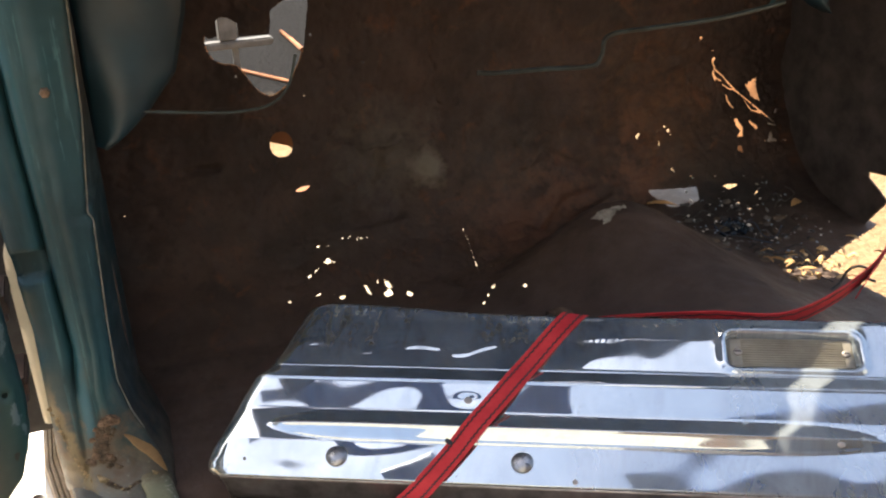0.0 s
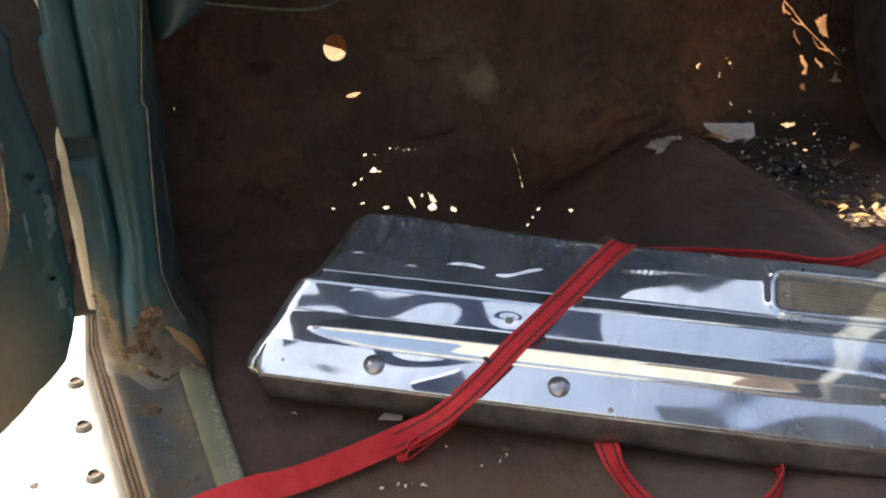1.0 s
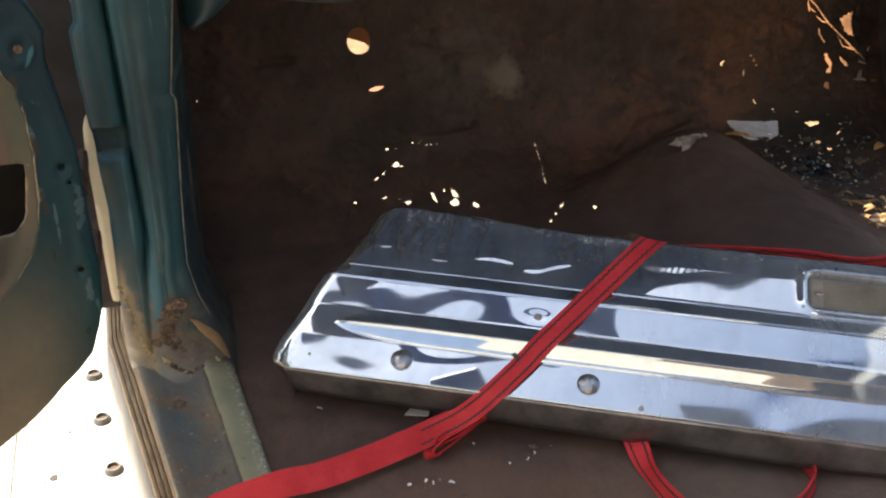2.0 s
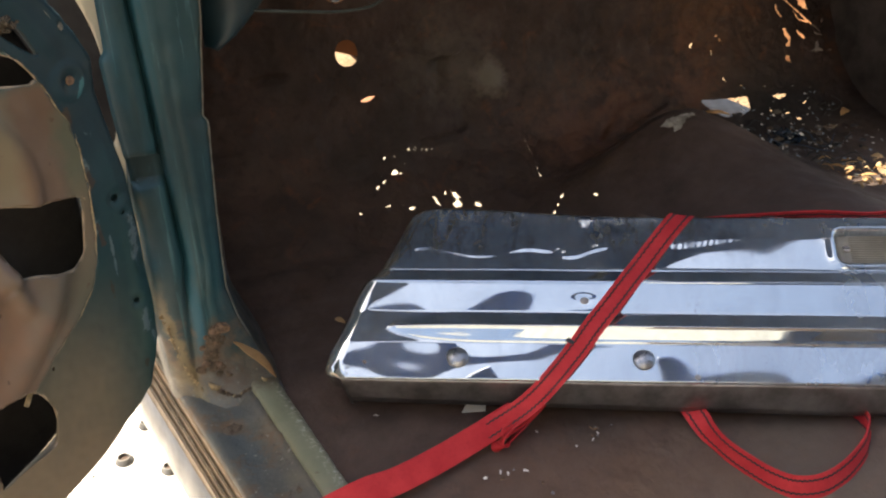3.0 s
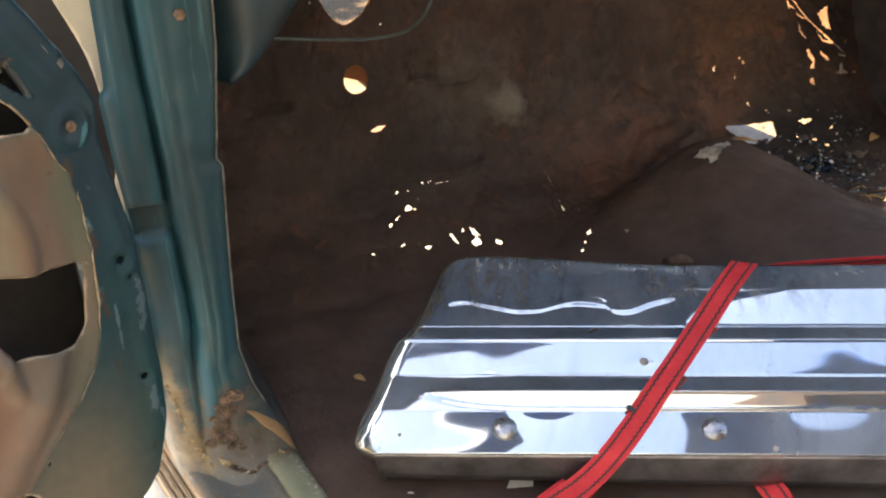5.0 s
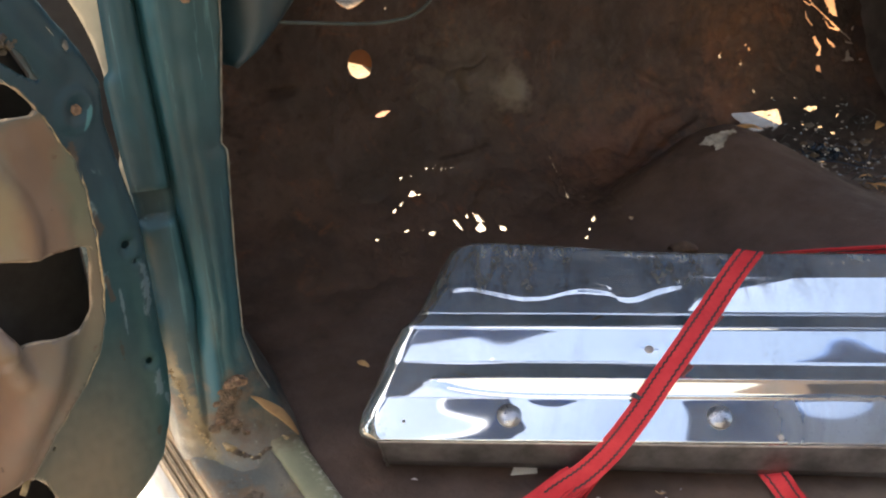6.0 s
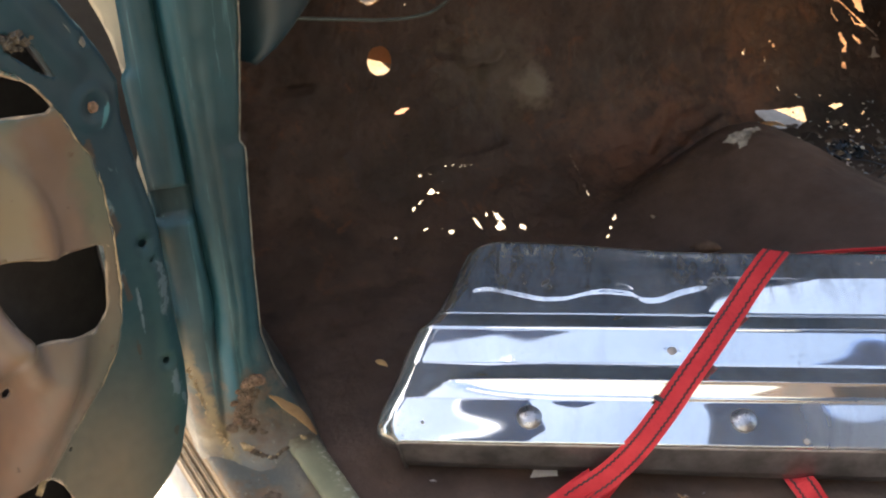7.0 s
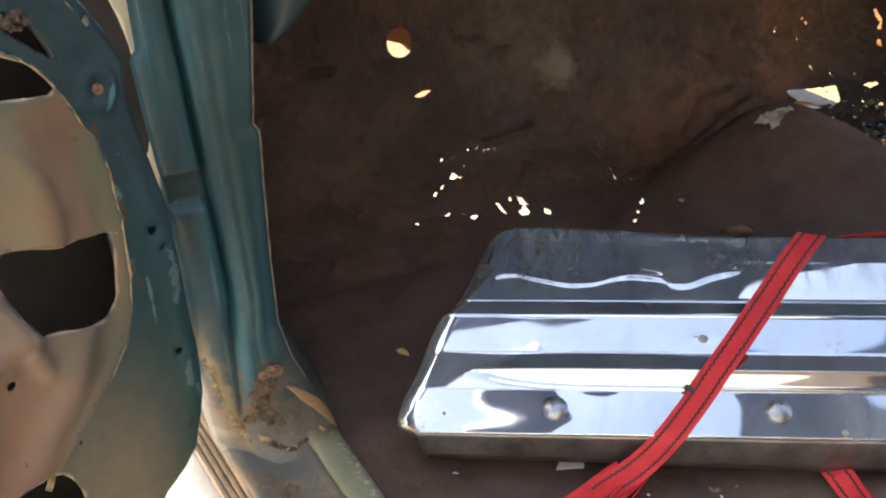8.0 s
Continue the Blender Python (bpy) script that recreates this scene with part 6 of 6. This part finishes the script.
for k, (x, y) in enumerate(((0.437, 0.795), (0.433, 0.783), (0.300, 0.767), (0.309, 0.769), (0.398, 0.775), (0.273, 0.771), (0.330, 0.715), (0.368, 0.819), (0.422, 0.775), (0.430, 0.778), (0.293, 0.772), (0.321, 0.762), (0.457, 0.788), (0.202, 0.940))):
    z = float(floor_place(np.array([x]), np.array([y + 0.70]))[0][2])
    m = pose(x, y, z + 0.0035, rnd.uniform(-35, 35), rnd.uniform(-35, 35), rnd.uniform(0, 360))
    a, b = rnd.uniform(0.0015, 0.0042), rnd.uniform(0.0007, 0.0015)
    fl = mesh_object("paint_flake", [m @ Vector(v) for v in ((-a, -b, 0), (0, -b * 1.3, 0.0015), (a, -b * 0.5, 0), (a * 0.7, b, 0.0005), (-a * 0.4, b * 1.2, 0.001))], [(0, 1, 3, 4), (1, 2, 3)], PAPER if k % 3 else SPOT, smooth=False, thick=0.0006)
    tagged(fl, "pale flake of paint on the rusty floor", "flake", "paint flakes")

# a scrap of paper under the bumper and the pedal arm behind its hole
scrap = mesh_object("paper_scrap", [(0.302, 0.896, 0.003), (0.330, 0.884, 0.004), (0.345, 0.910, 0.006), (0.322, 0.915, 0.004)], [(0, 1, 2, 3)], PAPER, smooth=False, thick=0.0006)
tagged(scrap, "small white paper scrap under the bumper", "paper")
linkage = thing("pedal_linkage", "rusty pedal linkage behind the firewall hole", "linkage")
tube("arm", [(0.33, 1.66, 0.36), (0.39, 1.645, 0.312), (0.44, 1.635, 0.272), (0.47, 1.63, 0.24)], 0.011, DARK, linkage)
part("plate", box_bm((-0.030, -0.001, 0.0), (0.030, 0.001, 0.034), 0.0005, pose(0.415, 1.606, 0.274, ry=20)), RUSTSHEET, linkage, "small rusty plate")

# added orange panel that stands for the sunlit flanges of the seam
inner = mesh_object("seam_backing", [(1.74 + 0.03 * math.sin(5 * y), y, z) for y in np.linspace(1.66, 2.5, 16) for z in np.linspace(-0.05, 0.50, 12)], grid_faces(16, 12), ORANGE, thick=0.004)
tagged(inner, "rusty orange panel added behind the seam for its sunlit flanges", "fender")
# pale paint flakes, their number raised to stand for glints too
FLECKS = (PAPER, plain("blue-grey flake", (0.20, 0.27, 0.34), 0.7), SPOT)
for k in range(150):
    x, y = rnd.gauss(1.32, 0.09), rnd.gauss(1.37, 0.08)
    if not (1.14 < x < 1.50 and 1.22 < y < 1.50) or (x > 1.33 and y < 1.25 + 0.47 * (x - 1.366)):
        continue
    p = floor_place(np.array([x]), np.array([y + 0.70 if y < 1.36 else 2.06 + (y - 1.36) * 1.15]))[0]
    m = pose(p[0], p[1], p[2] + 0.008, rnd.uniform(-40, 40), rnd.uniform(-40, 40), rnd.uniform(0, 360))
    a, b = rnd.uniform(0.0015, 0.0055), rnd.uniform(0.001, 0.0028)
    fl = mesh_object("paint_flake", [m @ Vector(v) for v in ((-a, -b, 0), (a * 0.6, -b * 1.2, 0.001), (a, b * 0.7, 0), (-a * 0.4, b, 0.0005))], [(0, 1, 2, 3)], FLECKS[k % 3], smooth=False, thick=0.0006)
    tagged(fl, "tiny pale paint flake, doubling as a glint, among the debris", "flake", "paint flakes")

# added sheet on the ground, makes one firewall hole look sunlit orange
sheet = part("rusty_sheet", box_bm((0.55, 3.50, -0.655), (1.75, 4.15, -0.645), 0.003), RUSTSHEET, None)
strip = tube("rusty_strip", [(1.10, 6.55, -0.645), (1.186, 6.36, -0.645), (1.384, 5.91, -0.645), (1.50, 5.65, -0.645)], 0.012, RUSTSHEET)
tagged(strip, "narrow rusty strip lying on the dark gravel", "strip")
tagged(sheet, "flat orange rusty sheet added on the ground to colour a hole", "sheet")
rod = tube("rusty_rod", [(1.739, 7.60, -0.643), (1.727, 7.2, -0.640), (1.711, 6.81, -0.643)], 0.017, RUSTSHEET)
tagged(rod, "bent rusty rod lying on the grey yard", "rod")
# torn edge of the column opening, its sunlight put into the orange colour
rim_pts = [Vector(floor_place(np.array([p.x]), np.array([p.y]))[0]) + Vector((0, 0.001, 0)) for p in through_points([(x, w, 0) for x, w in COLUMN[15:31]], 4)]
tube("opening_rim", rim_pts, [0.0011 + 0.0007 * noise.noise((k * 0.5, 0, 0)) for k in range(len(rim_pts))], ORANGE, floor, "torn edge of the opening, orange to look sunlit", 6)
loop = tube("black_cord", through_points([(1.27, 1.10, 0.012), (1.285, 1.10, 0.02), (1.292, 1.10, 0.030), (1.300, 1.10, 0.042), (1.323, 1.10, 0.046), (1.346, 1.10, 0.036), (1.343, 1.10, 0.021), (1.36, 1.09, 0.012)], 6), 0.0026, LOOM)
tagged(loop, "loop of black cord beside the red strap", "cord")

# a pale crumpled flake on the crest of the tunnel hump
fu, fw = np.meshgrid(np.linspace(0.885, 0.975, 40), np.linspace(1.258, 1.318, 28), indexing="ij")
on_hump = floor_place(fu, fw + 0.70)[..., 2] + 0.0045 + 0.0030 * noisy(fu, fw, 70, 4.0)
fv = list(zip(fu.ravel(), fw.ravel(), on_hump.ravel()))
shape = outline(fu, fw, [(0.892, 1.305), (0.912, 1.314), (0.930, 1.309), (0.968, 1.303), (0.957, 1.290), (0.932, 1.283), (0.912, 1.268), (0.900, 1.272), (0.904, 1.288)]).ravel() + 0.003 * noisy(fu, fw, 130, 2.0).ravel()
tagged(mesh_object("paint_flake", fv, [q for q in grid_faces(40, 28) if all(shape[k] < 0 for k in q)], FLAKEPALE, smooth=False, thick=0.0006), "pale crumpled paint flake on the tunnel hump", "flake", "paint flakes")
# a curled flake of undercoat and a pale thread behind the bumper
curl = []
for k in range(12):
    w = k / 11
    r = 0.010 * math.sin(math.pi * min(1.0, 0.12 + 0.85 * w)) ** 0.7
    curl.append([Vector((0.735 + 0.040 * w, 1.168 - 0.016 * w, 0.052)) + Vector((0.3 * r * math.cos(a), -r * math.cos(a), 1.5 * r * math.sin(a))) for a in (math.pi * j / 9 for j in range(10))])
tagged(loft("curled_flake", curl, FLAKEBROWN, thick=0.0012), "curled brown flake of undercoat behind the bumper", "flake")
thread = tube("pale_thread", through_points([(0.8198, 1.160, 0.060), (0.8265, 1.146, 0.062), (0.8262, 1.140, 0.058), (0.829, 1.128, 0.060), (0.836, 1.117, 0.060), (0.842, 1.105, 0.055)], 5), 0.0009, PAPER, sides=5)
tagged(thread, "thin pale thread on the tunnel hump", "thread")
# crumpled dark blue plastic among the debris
cu, cv = np.meshgrid(np.linspace(-0.055, 0.055, 46), np.linspace(-0.045, 0.045, 40), indexing="ij")
ruck = 0.010 * np.abs(noisy(cu, cv, 38, 3.0)) + 0.005 * np.abs(noisy(cu + 0.4 * cv, cv - 0.3 * cu, 95, 8.0))
wavy = 0.010 * noisy(cu, cv, 22, 6.0)
fv = [(1.285 + a + w, 1.395 + b + w, 0.014 + 0.25 * max(0.0, b) + h) for a, b, h, w in zip(cu.ravel(), cv.ravel(), ruck.ravel(), wavy.ravel())]
keep = [q for q in grid_faces(46, 40) if math.hypot(cu.ravel()[q[0]] / 0.052, cv.ravel()[q[0]] / 0.042) < 0.86 + 0.35 * noise.noise((fv[q[0]][0] * 60, fv[q[0]][1] * 60, 0))]
tagged(mesh_object("plastic_film", fv, keep, FILMBLUE, smooth=False, thick=0.0004), "crumpled dark blue plastic film among the debris", "plastic film")
